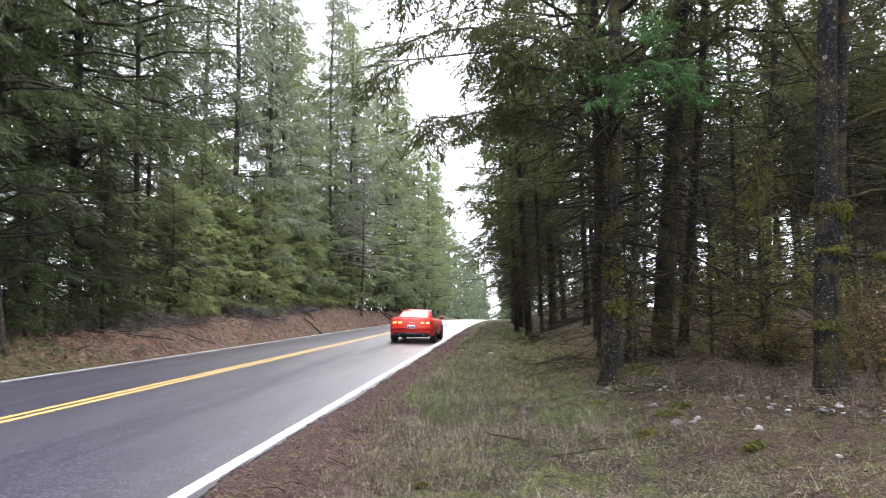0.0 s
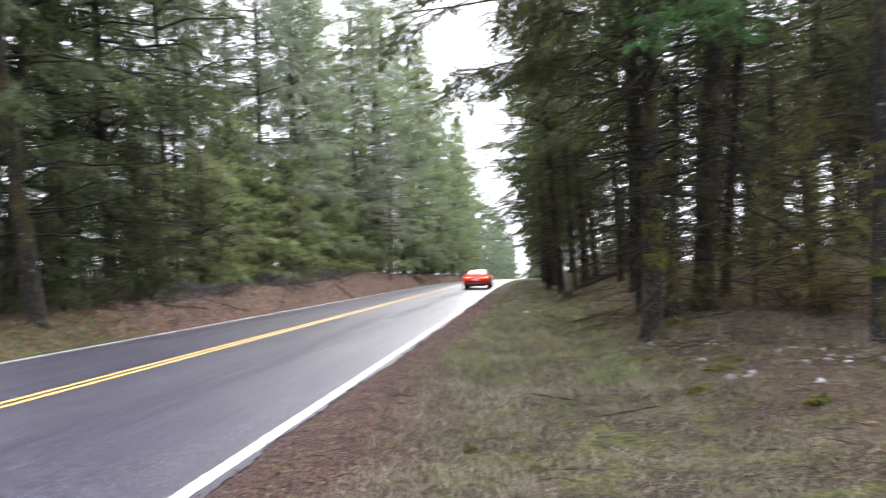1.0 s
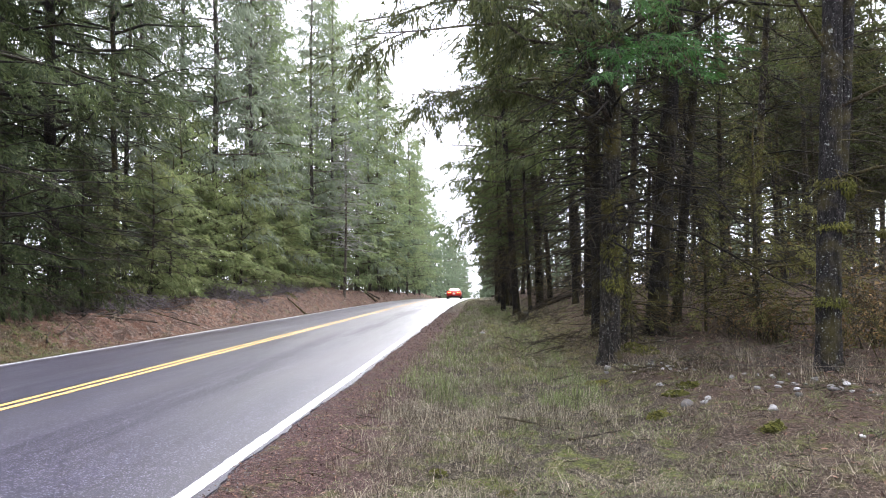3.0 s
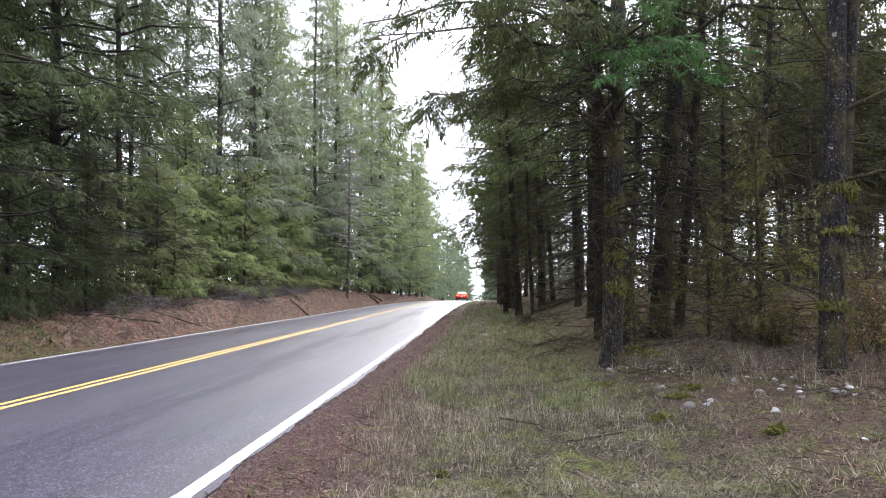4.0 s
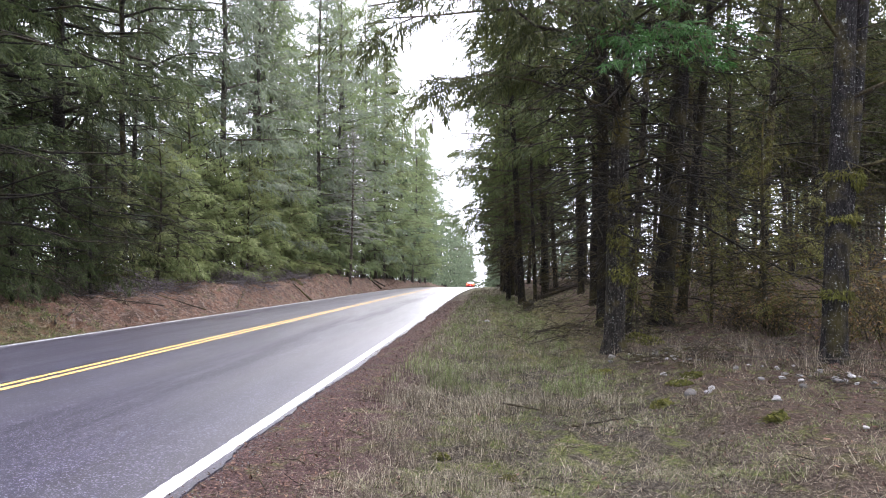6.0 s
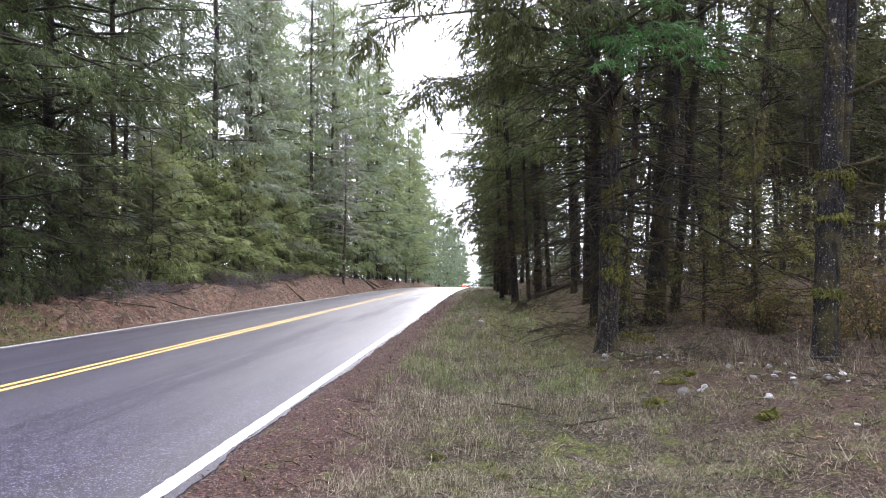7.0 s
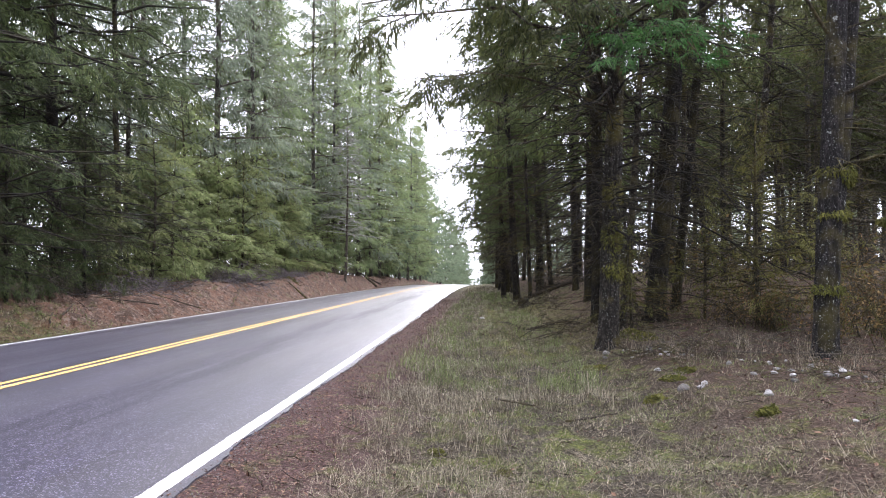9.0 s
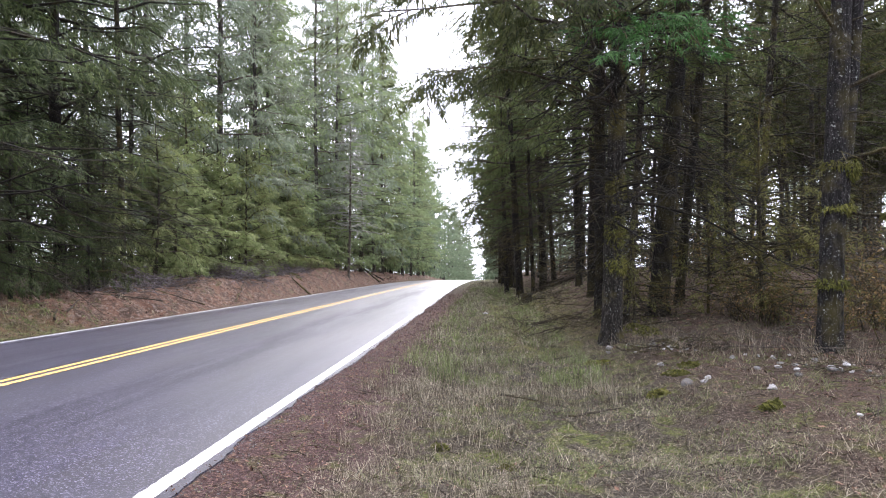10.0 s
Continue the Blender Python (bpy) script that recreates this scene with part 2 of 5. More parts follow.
def paint(name, colour, worn):
    m, n, l, b = material(name)
    nt = m.node_tree
    pos = place_of(nt)[0]
    fine, chip = noise_node(nt, 60, 4, 0.8, pos), noise_node(nt, 6, 5, 0.7, pos)
    c = mix(nt, ramp(nt, fine, [(0.35, 0.35), (0.6, 0.0)]), colour, tuple(v * 0.55 for v in colour))
    c = mix(nt, ramp(nt, mix(nt, 0.6, chip, fine), [(worn, 0.0), (worn + 0.07, 1.0)]), c, (0.06, 0.06, 0.06))
    l.new(c, b.inputs["Base Color"])
    b.inputs["Roughness"].default_value = 0.55
    bump(nt, b, fine, 0.3, 0.004)
    return m


WORN_YELLOW = paint("worn_yellow_road_paint", (0.58, 0.355, 0.09), 0.50)
GROUND, ASPHALT = ground_material(), asphalt()
WHITE_PAINT, YELLOW_PAINT = paint("white_road_paint", (0.56, 0.56, 0.57), 0.56), paint("yellow_road_paint", (0.60, 0.355, 0.075), 0.54)
def stone_material():
    m, n, l, b = material("field_stone")
    nt = m.node_tree
    pos = place_of(nt)[0]
    info = n.new("ShaderNodeObjectInfo")
    own = ramp(nt, info.outputs["Random"], [(0.0, (0.05, 0.047, 0.044)), (0.5, (0.24, 0.235, 0.235)), (1.0, (0.5, 0.495, 0.49))])
    f = noise_node(nt, 22, 5, 0.7, pos)
    c = mix(nt, ramp(nt, f, [(0.4, 0.6), (0.6, 0.0)]), own, (0.06, 0.055, 0.045))
    l.new(c, b.inputs["Base Color"])
    b.inputs["Roughness"].default_value = 0.85
    bump(nt, b, f, 0.6, 0.02)
    return m


STONE = stone_material()
GRAVEL = plain("dark_wet_gravel", (0.07, 0.06, 0.06), 0.6, grain=0.5, scale=25)
STRAW = leafy("dry_grass_blades", (0.03, 0.024, 0.017), (0.17, 0.142, 0.10), (0.60, 0.53, 0.41), 0.25, 0.7)
BLADE = leafy("green_grass_blades", (0.04, 0.055, 0.018), (0.145, 0.175, 0.065), (0.35, 0.39, 0.17), 0.3, 0.6)
LITTER = leafy("fallen_brown_leaves", (0.018, 0.010, 0.008), (0.085, 0.045, 0.033), (0.27, 0.16, 0.115), 0.1, 0.8)
MOSS = leafy("yellow_green_moss", (0.045, 0.046, 0.012), (0.12, 0.12, 0.03), (0.21, 0.205, 0.055), 0.2, 0.9)
BRUSH = leafy("brown_bramble_leaves", (0.07, 0.045, 0.022), (0.20, 0.135, 0.06), (0.36, 0.25, 0.11), 0.3, 0.7)


# ---- lie of the land ----
rng = np.random.default_rng(7)


def sm(a, b, v):
    t = np.clip((np.asarray(v, float) - a) / (b - a), 0, 1)
    return t * t * (3 - 2 * t)


WAVES = [(rng.uniform(0, 6.28), rng.uniform(0, 6.28)) for _ in range(8)]


def rough(x, y, size):
    """Uneven ground, about -1 to 1, with bumps of that size."""
    r = 0
    for k, (a, p) in enumerate(WAVES):
        w = 2 * math.pi / (size * (0.55 + 0.13 * k))
        r = r + np.sin((x * math.cos(a) + y * math.sin(a)) * w + p)
    return r / 3.5


def road_z(y):
    u = np.maximum(np.asarray(y, float) - 55, 0)
    return np.where(u < 150, -2e-4 * u * u, -4.5 - 0.06 * np.minimum(u - 150, 250))


CENTRE, RIGHT_LINE, LEFT_LINE = -5.80, -2.09, -9.47
RIGHT_EDGE, LEFT_EDGE = -1.945, -9.66


def bend(y):
    """How far the road has swung to the right."""
    return 1.1 * sm(40, 110, y) + 6.0 * sm(120, 320, y)


def crown_z(x, y):
    return road_z(y) - 0.017 * np.abs(np.asarray(x, float) - bend(y) - CENTRE)


def ground_z(x, y):
    x, y = np.asarray(x, float) - bend(y), np.asarray(y, float)
    right = -0.25 + 0.28 * sm(1.0, 3.5, x) + sm(8, 24, y) * (0.3 + 0.8 * sm(1.2, 6, x)) + 1.7 * sm(9, 42, x)
    edge = -0.078
    z = edge + (right - edge) * sm(-1.9, 0.5, x)
    z = z - 0.12 * sm(-2.0, -2.5, x)
    top = np.interp(y, [-40, 8, 12, 17, 22, 26, 30, 37, 45, 60, 90], [0.1, 0.2, 0.55, 0.58, 0.7, 1.0, 0.8, 1.0, 1.35, 1.0, 0.9])
    left = -0.13 + (top + 0.13) * sm(-9.95, -11.7, x) + 0.3 * sm(-14, -30, x)
    z = np.where(x < -9.0, np.where(x < -9.52, left, -0.25), z)
    off = sm(-1.9, -0.5, x) + sm(-9.8, -10.8, x)
    z = z + off * (0.05 * rough(x, y, 2.3) + 0.028 * rough(y, x, 0.6)) + sm(-9.9, -10.6, x) * (0.10 * rough(x, y, 1.5) + 0.05 * rough(y, x, 0.8)) + (sm(6, 20, x) + sm(-13, -22, x)) * 0.15 * rough(x, y, 9.0)
    return z + road_z(y)


def gz(x, y):
    return float(ground_z(x, y))


# ---- mesh tools ----
def mesh_from(name, verts, faces, mat, smooth=False):
    me = bpy.data.meshes.new(name)
    verts = np.asarray(verts, np.float32).reshape(-1, 3)
    if isinstance(faces, np.ndarray):
        k = faces.shape[1]
        me.vertices.add(len(verts))
        me.vertices.foreach_set("co", verts.ravel())
        me.loops.add(faces.size)
        me.loops.foreach_set("vertex_index", faces.astype(np.int32).ravel())
        me.polygons.add(len(faces))
        me.polygons.foreach_set("loop_start", np.arange(0, faces.size, k, dtype=np.int32))
        me.update(calc_edges=True)
    else:
        me.from_pydata([tuple(map(float, v)) for v in verts], [], faces)
    me.polygons.foreach_set("use_smooth", np.full(len(me.polygons), bool(smooth)))
    for one in mat if isinstance(mat, (list, tuple)) else [mat]:
        me.materials.append(one)
    me.validate()
    return me


def soup(name, tris, mat):
    """A mesh of loose triangles, from an array (n, 3, 3)."""
    tris = np.asarray(tris, np.float32)
    return mesh_from(name, tris.reshape(-1, 3), np.arange(len(tris) * 3).reshape(-1, 3), mat)


def part(name, me, parent, label=""):
    ob = new(name, me)
    ob.parent = parent
    return tagged(ob, label)


def bm_mesh(name, bm, mat, smooth=False):
    me = bpy.data.meshes.new(name)
    bm.normal_update()
    bm.to_mesh(me)
    bm.free()
    if smooth:
        me.polygons.foreach_set("use_smooth", np.ones(len(me.polygons), bool))
    for one in mat if isinstance(mat, (list, tuple)) else [mat]:
        me.materials.append(one)
    return me


class Tubes:
    """Many tapered tubes gathered in one mesh of quads."""

    def __init__(self):
        self.v, self.f, self.n = [], [], 0

    def add(self, pts, radii, sides=4):
        pts, radii = np.asarray(pts, float), np.asarray(radii, float)
        d = np.gradient(pts, axis=0)
        d /= np.linalg.norm(d, axis=1)[:, None] + 1e-9
        ref = np.where(np.abs(d[:, 2:3]) > 0.9, [[1.0, 0, 0]], [[0, 0, 1.0]])
        a = np.cross(d, ref)
        a /= np.linalg.norm(a, axis=1)[:, None] + 1e-9
        b = np.cross(d, a)
        radii = radii[:, None] if radii.ndim == 1 else radii
        ang = np.arange(sides) * 2 * math.pi / sides
        ring = pts[:, None] + radii[:, :, None] * (np.cos(ang)[None, :, None] * a[:, None] + np.sin(ang)[None, :, None] * b[:, None])
        self.v.append(ring.reshape(-1, 3))
        i = np.arange(len(pts) - 1)[:, None] * sides + np.arange(sides)[None]
        j = np.arange(len(pts) - 1)[:, None] * sides + (np.arange(sides)[None] + 1) % sides
        self.f.append(np.stack([i, j, j + sides, i + sides], -1).reshape(-1, 4) + self.n)
        self.n += len(pts) * sides

    def mesh(self, name, mat, smooth=True):
        return mesh_from(name, np.concatenate(self.v), np.concatenate(self.f), mat, smooth)


# ---- ground, road, markings ----
def lines(*pieces):
    out = [np.arange(a, b, s) for a, b, s in pieces]
    return np.unique(np.round(np.concatenate(out + [[pieces[-1][1]]]), 3))


def sheet(name, xs, ys, zfun, mat):
    X, Y = np.meshgrid(xs, ys)
    v = np.stack([X, Y, zfun(X, Y)], -1).reshape(-1, 3)
    i = (np.arange(len(ys) - 1)[:, None] * len(xs) + np.arange(len(xs) - 1)[None]).ravel()
    f = np.stack([i, i + 1, i + 1 + len(xs), i + len(xs)], -1)
    return mesh_from(name, v, f, mat, True)


ground = new("ground", sheet("ground", lines((-600, -60, 60), (-60, -24, 4), (-24, -13, 0.8), (-13, -9, 0.2), (-9, -3, 1), (-3, 7, 0.14), (7, 24, 0.6), (24, 64, 4), (64, 604, 60)),
                             lines((-300, -30, 30), (-30, 0, 2), (0, 22, 0.16), (22, 60, 0.4), (60, 130, 2), (130, 250, 10), (250, 900, 50)), ground_z, GROUND))
tagged(ground, "uneven forest ground with dry grass, moss and red-brown earth", "ground", kind="structure")


EDGE_BITS = np.random.default_rng(14).normal(0, 1, (4, 1024))


def crumble(y):
    """The broken edge's way in and out, about -1 to 1."""
    return sum(k * np.interp((y / w) % 1023, np.arange(1024), row) for k, w, row in zip((0.35, 0.3, 0.25, 0.22), (1.9, 0.7, 0.27, 0.12), EDGE_BITS))


def ribbon(name, left, right, y0, y1, step, lift, mat, thick=0.0, ragged=0.0, frayed=0.0):
    r = np.random.default_rng(3)
    fray = r.normal(0, 1, (20000, 2)) * frayed
    ys = np.concatenate([np.arange(y0, min(60, y1), step), np.arange(60, y1, 4)]) if y1 > 60 else np.arange(y0, y1, step)
    v, f = [], []
    for i, y in enumerate(ys):
        r = right + ragged * float(crumble(y))
        xs = [left + (right - 0.07 - left) * k / 8 for k in range(9)] + [r] if thick else [left + fray[i, 0], r + fray[i, 1]]
        xs = [x + float(bend(y)) for x in xs]
        row = [(x, y, float(crown_z(x, y)) + lift) for x in xs]
        if thick:
            row = [(xs[0], y, row[0][2] - thick), *row, (xs[-1] + 0.03, y, row[-1][2] - thick)]
        v += row
    w = len(v) // len(ys)
    for k in range(len(ys) - 1):
        for i in range(w - 1):
            f.append((k * w + i, k * w + i + 1, (k + 1) * w + i + 1, (k + 1) * w + i))
    return mesh_from(name, v, np.array(f), mat, False)


road = new("road", ribbon("road", LEFT_EDGE, RIGHT_EDGE, -60, 460, 0.06, 0.0, ASPHALT, 0.12, 0.05))
tagged(road, "two-lane damp grey asphalt road with a crumbling edge", "road", kind="structure")
for name, x, w, m, lab in (("edge_line", RIGHT_LINE, 0.105, WHITE_PAINT, "solid white painted edge line on the asphalt"),
                           ("edge_line", LEFT_LINE, 0.075, WHITE_PAINT, "solid white painted edge line on the asphalt"),
                           ("centre_line", CENTRE - 0.105, 0.10, YELLOW_PAINT, "one of two yellow painted centre lines"),
                           ("centre_line", CENTRE + 0.105, 0.10, WORN_YELLOW, "one of two yellow painted centre lines")):
    half = w / 2 if "centre" in name else w * 0.62
    tagged(new(name, ribbon(name, x - half, x + half, -60, 460, 0.05, 0.004, m, frayed=0.003 if "centre" in name else 0.004)), lab, "road marking", kind="structure")


# ---- trees ----
def frond(r, twigs, blade_len, blade_wid):
    """One flat, drooping needle spray along +x, one metre long: (n, 3, 3)."""
    t = []
    for k in range(twigs):
        s = (k + 0.6) / twigs
        side = 1 if k % 2 else -1
        s = min(1.0, max(0.02, s + r.normal(0, 0.035)))
        off = side * r.uniform(0, 0.75) * blade_len * (1 - s)
        base = np.array([s, off, -0.16 * s * s - 0.35 * abs(off)])
        ang = side * r.uniform(0.15, 1.35) * (1 - 0.4 * s)
        ln = blade_len * (1.15 - 0.6 * s) * r.uniform(0.35, 1.3)
        d = np.array([math.cos(ang), math.sin(ang), r.uniform(-1.1, 0.15)])
        w = np.cross(d, [0, 0, 1])
        w = w / np.linalg.norm(w) * blade_wid * r.uniform(0.7, 1.3)
        w[2] += r.uniform(-0.8, 0.8) * blade_wid
        t.append([base - w * 0.5, base + w * 0.5, base + d * ln])
    t.append([[0.75, -0.02, -0.1], [0.75, 0.02, -0.1], [1.12, 0, -0.24]])
    return np.array(t)


FRONDS = [frond(rng, 38, 0.30, 0.036) for _ in range(6)]
FRONDS_MID = [frond(rng, 24, 0.37, 0.058) for _ in range(6)]
FRONDS_FAR = [frond(rng, 9, 0.62, 0.20) for _ in range(4)]


def set_sprays(origins, yaws, pitches, sizes, rolls, fronds, r):
    out = []
    which = r.integers(0, len(fronds), len(origins))
    for k, f in enumerate(fronds):
        s = which == k
        if not s.any():
            continue
        o, ya, pi, sz, ro = origins[s], yaws[s], pitches[s], sizes[s], rolls[s]
        x, y, z = f[..., 0][None], f[..., 1][None], f[..., 2][None]
        cr, sr = np.cos(ro)[:, None, None], np.sin(ro)[:, None, None]
        y, z = y * cr - z * sr, y * sr + z * cr
        cp, sp = np.cos(pi)[:, None, None], np.sin(pi)[:, None, None]
        x, z = x * cp - z * sp, x * sp + z * cp
        cy, sy = np.cos(ya)[:, None, None], np.sin(ya)[:, None, None]
        x, y = x * cy - y * sy, x * sy + y * cy
        p = np.stack([x, y, z], -1) * sz[:, None, None, None] + o[:, None, None]
        out.append(p.reshape(-1, 3, 3))
    return np.concatenate(out)


def limb(r, start, yaw, pitch, length, sag, steps=5):
    s = np.linspace(0, 1, steps)[:, None]
    d = np.array([math.cos(yaw) * math.cos(pitch), math.sin(yaw) * math.cos(pitch), math.sin(pitch)])
    pts = start + d * length * s
    pts[:, 2] -= (sag * length * s[:, 0] ** 2)
    side = np.array([-math.sin(yaw), math.cos(yaw), 0]) * r.uniform(-0.14, 0.14) * length
    kink = r.normal(0, 0.026 * length, (steps, 3)) * (s > 0)
    return pts + side * s ** 2 + kink


def at(pts, q):
    n = np.linspace(0, 1, len(pts))
    return np.array([np.interp(q, n, pts[:, c]) for c in range(3)])


class Sprays:
    def __init__(self, r):
        self.r, self.rows = r, []

    def along(self, pts, yaw, count, size, first=0.12, droop=-0.45):
        r = self.r
        for q in np.linspace(first, 1, count):
            q = min(1.0, max(0.06, q + r.normal(0, 0.03)))
            turn = r.uniform(0.35, 1.15) * r.choice([-1, 1]) if q < 0.93 else r.normal(0, 0.3)
            self.rows.append([*at(pts, q), yaw + turn, droop + r.normal(0, 0.3), size * r.uniform(0.6, 1.2) * (1.12 - 0.35 * q), r.normal(0, 0.55)])

    def mesh(self, needles, kind=0):
        a = np.array(self.rows)
        return soup("crown", set_sprays(a[:, :3], a[:, 3], a[:, 4], a[:, 5], a[:, 6], (FRONDS, FRONDS_MID, FRONDS_FAR)[kind], self.r), needles)


def furrowed(tubes, axis, rad, sides, r, rings=150):
    """A trunk with plated, furrowed bark and a fluted foot, finest where it stands at eye height."""
    q = np.linspace(0, 1, rings) ** 1.8
    zq = axis[0, 2] + (axis[-1, 2] - axis[0, 2]) * q
    pts = np.stack([np.interp(zq, axis[:, 2], axis[:, k]) for k in range(3)], -1)
    base = np.interp(zq, axis[:, 2], rad)
    ang = np.arange(sides) * 2 * math.pi / sides
    relief = np.zeros((rings, sides))
    for k in range(14):
        f, w, p = r.integers(5, 19), r.uniform(1.5, 9.0), r.uniform(0, 6.28)
        relief += np.sin(f * ang[None] + w * zq[:, None] + p + 0.9 * np.sin(w * 1.7 * zq[:, None] + p))
    relief = np.clip(relief / 5.0, -1, 1) * 0.055 + r.normal(0, 0.018, relief.shape)
    foot = np.exp(-np.maximum(zq, 0) / 0.25)[:, None] * 0.16 * np.sin(4 * ang[None] + 1.3)
    tubes.add(pts, base[:, None] * (1 + relief + foot), sides)


def fir(seed, height, radius, crown_from, limbs, per_limb, spray, needles, bark_mat, trunk_r, dead=0, dead_from=0.8, dead_len=2.0, far=False,
        lean=(0, 0), limb_pitch=0.1, sag=0.25, name="fir_tree", sides=9, dead_mat=None, single=False, droop=-0.45, twiggy=2.0, sparse=0.0, mid=False):
    """A conifer at the origin: trunk, limbs, twigs, crown, under one Empty."""
    r = np.random.default_rng(seed)
    base = new(name)
    hs = np.linspace(0, 1, 12 if not far else 7)
    wander = np.cumsum(r.normal(0, 0.012 * height / 12, (len(hs), 2)), axis=0)
    bow = np.sin(hs * 3.14)[:, None] * r.normal(0, 0.012 * height, 2)
    if single:
        wander, bow = wander * 0, bow * 0
    axis = np.stack([lean[0] * hs * height + (wander + bow)[:, 0] * (hs > 0), lean[1] * hs * height + (wander + bow)[:, 1] * (hs > 0), hs * height - 0.3 * (hs == 0)], -1)
    rad = trunk_r * (1 - hs) ** 0.75 + 0.012
    rad[0] *= 1.5
    if not far:
        axis = np.insert(axis, 1, [axis[0] + (axis[1] - axis[0]) * 0.30, axis[0] + (axis[1] - axis[0]) * 0.55], axis=0)
        rad = np.insert(rad, 1, [trunk_r * 1.10, trunk_r * 1.0])

    def on_trunk(h):
        return np.array([np.interp(h, axis[:, 2], axis[:, k]) for k in range(2)] + [h])
    tb = Tubes()
    if single:
        furrowed(tb, axis, rad, 44, r)
    else:
        tb.add(axis, rad, sides)
    part("trunk", tb.mesh("trunk", bark_mat), base)
    wood, leaves = Tubes(), Sprays(r)
    yaw = r.uniform(0, 6.28)
    for k in range(limbs):
        t = ((k + r.uniform(0.1, 0.9)) / limbs) ** 0.92
        h = crown_from + (height - 0.4 - crown_from) * t
        yaw += 2.4 + r.normal(0, 0.35)
        ln = radius * (1 - t) ** 0.6 * r.uniform(0.55, 1.2) * (0.75 + 0.25 * min(1, t * 6)) + 0.3
        pts = limb(r, on_trunk(h), yaw, limb_pitch + 0.5 * t + r.normal(0, 0.14), ln, sag * r.uniform(0.5, 1.5), 3 if far else 4 if mid else 5)
        thick = np.linspace(0.010 + 0.011 * ln, 0.004, len(pts))
        if single:
            one = Tubes()
            one.add(pts, thick * 1.25, 6)
            part("limb", one.mesh("limb", dead_mat or TWIG), base)
        else:
            wood.add(pts, thick, 3 if far else 4)
        if r.uniform() > sparse:
            leaves.along(pts, yaw, max(5 if mid else 3, int(per_limb * (0.3 + 0.7 * ln / radius))), spray * ((0.78 + 0.22 * (1 - t)) if mid else (0.6 + 0.4 * (1 - t))), droop=droop)
    for k in range(dead):
        h = dead_from + (crown_from + 1.5 - dead_from) * (k + r.uniform(0, 1)) / dead
        ya = r.uniform(0, 6.28)
        ln = dead_len * r.uniform(0.35, 1.2)
        pts = limb(r, on_trunk(h), ya, r.uniform(-0.1, 0.35), ln, r.uniform(0.1, 0.5), 5)
        if single and ln > dead_len * 0.75:
            one = Tubes()
            one.add(pts, np.linspace(0.008 + 0.007 * ln, 0.004, 5), 5)
            part("limb", one.mesh("limb", dead_mat or TWIG), base)
        else:
            wood.add(pts, np.linspace(0.008 + 0.006 * ln, 0.004, 5), 3)
        for q in range(int(2 + ln * twiggy)):
            tw = limb(r, at(pts, r.uniform(0.2, 0.98)), ya + r.choice([-1, 1]) * r.uniform(0.4, 1.2), r.uniform(-0.6, 0.4), r.uniform(0.2, 0.35 + 0.35 * ln), r.uniform(0, 0.4), 3)
            wood.add(tw, [0.008, 0.006, 0.003], 3)
    if wood.v:
        tagged(part("twigwork", wood.mesh("twigwork", dead_mat or TWIG, False), base), kind="stuff")
    if leaves.rows:
        part("crown", leaves.mesh(needles, 2 if far else 1 if mid else 0), base)
    return base


def put_tree(ob, x, y, turn=0.0, size=1.0, lean_x=0.0, lean_y=0.0):
    ob.matrix_basis = pose(x, y, gz(x, y) - 0.06, lean_y, lean_x, 0) @ pose(0, 0, 0, 0, 0, math.degrees(turn)) @ Matrix.Diagonal((size, size, size, 1))
    return ob


FULL = [fir(11 + k, 27 + 2 * k, 5.0, 1.4, 84, 14, 1.45, FIR_MID, BARK_PALE, 0.18, dead=8, dead_len=1.8, droop=-0.35, sag=0.18, mid=True) for k in range(3)]
GREYS = [fir(21 + k, 31 + 2 * k, 4.8, 3.0, 82, 14, 1.45, FIR_HAZY, BARK_PALE, 0.19, dead=20, dead_len=2.4, droop=-0.3, sag=0.15, sparse=0.08, dead_mat=DEADWOOD, mid=True) for k in range(3)]
DARKS = [fir(31 + k, 18 + k, 4.8, 3.6, 50, 17, 0.95, FIR_SHADED, BARK, 0.19, dead=46, dead_len=4.0, dead_from=1.2, sag=0.08, droop=-0.45, dead_mat=TWIG_SHADED) for k in range(3)]
BROAD_DARK = [fir(131 + k, 24 + k, 6.3, 5.0, 92, 21, 1.0, FIR_SHADED, BARK_SHADED, 0.2, dead=54, dead_len=4.2, dead_from=1.6, sag=0.16, droop=-0.4, dead_mat=TWIG_SHADED) for k in range(2)]
HIGH_DARK = [fir(139, 24, 5.6, 7.4, 64, 21, 1.0, FIR_SHADED, BARK, 0.11, dead=40, dead_len=3.4, dead_from=2.0, sag=0.16, droop=-0.4, dead_mat=TWIG_SHADED)]
NEAR_EDGE = [fir(135 + k, 17 + k, 4.6, 4.3, 44, 16, 1.0, FIR_EDGE, BARK_SHADED, 0.16, dead=44, dead_len=2.6, dead_from=1.2, sag=0.12, droop=-0.35, twiggy=3) for k in range(2)]
EDGE = [fir(35 + k, 17 + k, 4.5, 3.6, 44, 12, 1.2, FIR_EDGE, BARK_SHADED, 0.17, dead=30, dead_len=2.4, dead_from=1.2, sag=0.15, droop=-0.4, mid=True) for k in range(3)]
WOODS = [fir(41 + k, 19 + k, 3.4, 7.4 + 1.4 * k, 30, 10, 0.95, FIR_OLIVE, (BARK, BARK_SHADED, BARK_MOSSY)[k], 0.10 + 0.02 * k, dead=72, dead_len=3.0, dead_from=0.8, dead_mat=(TWIG_SHADED, TWIG_MOSSY, TWIG)[k], twiggy=1.7, sparse=0.2, mid=True) for k in range(3)]
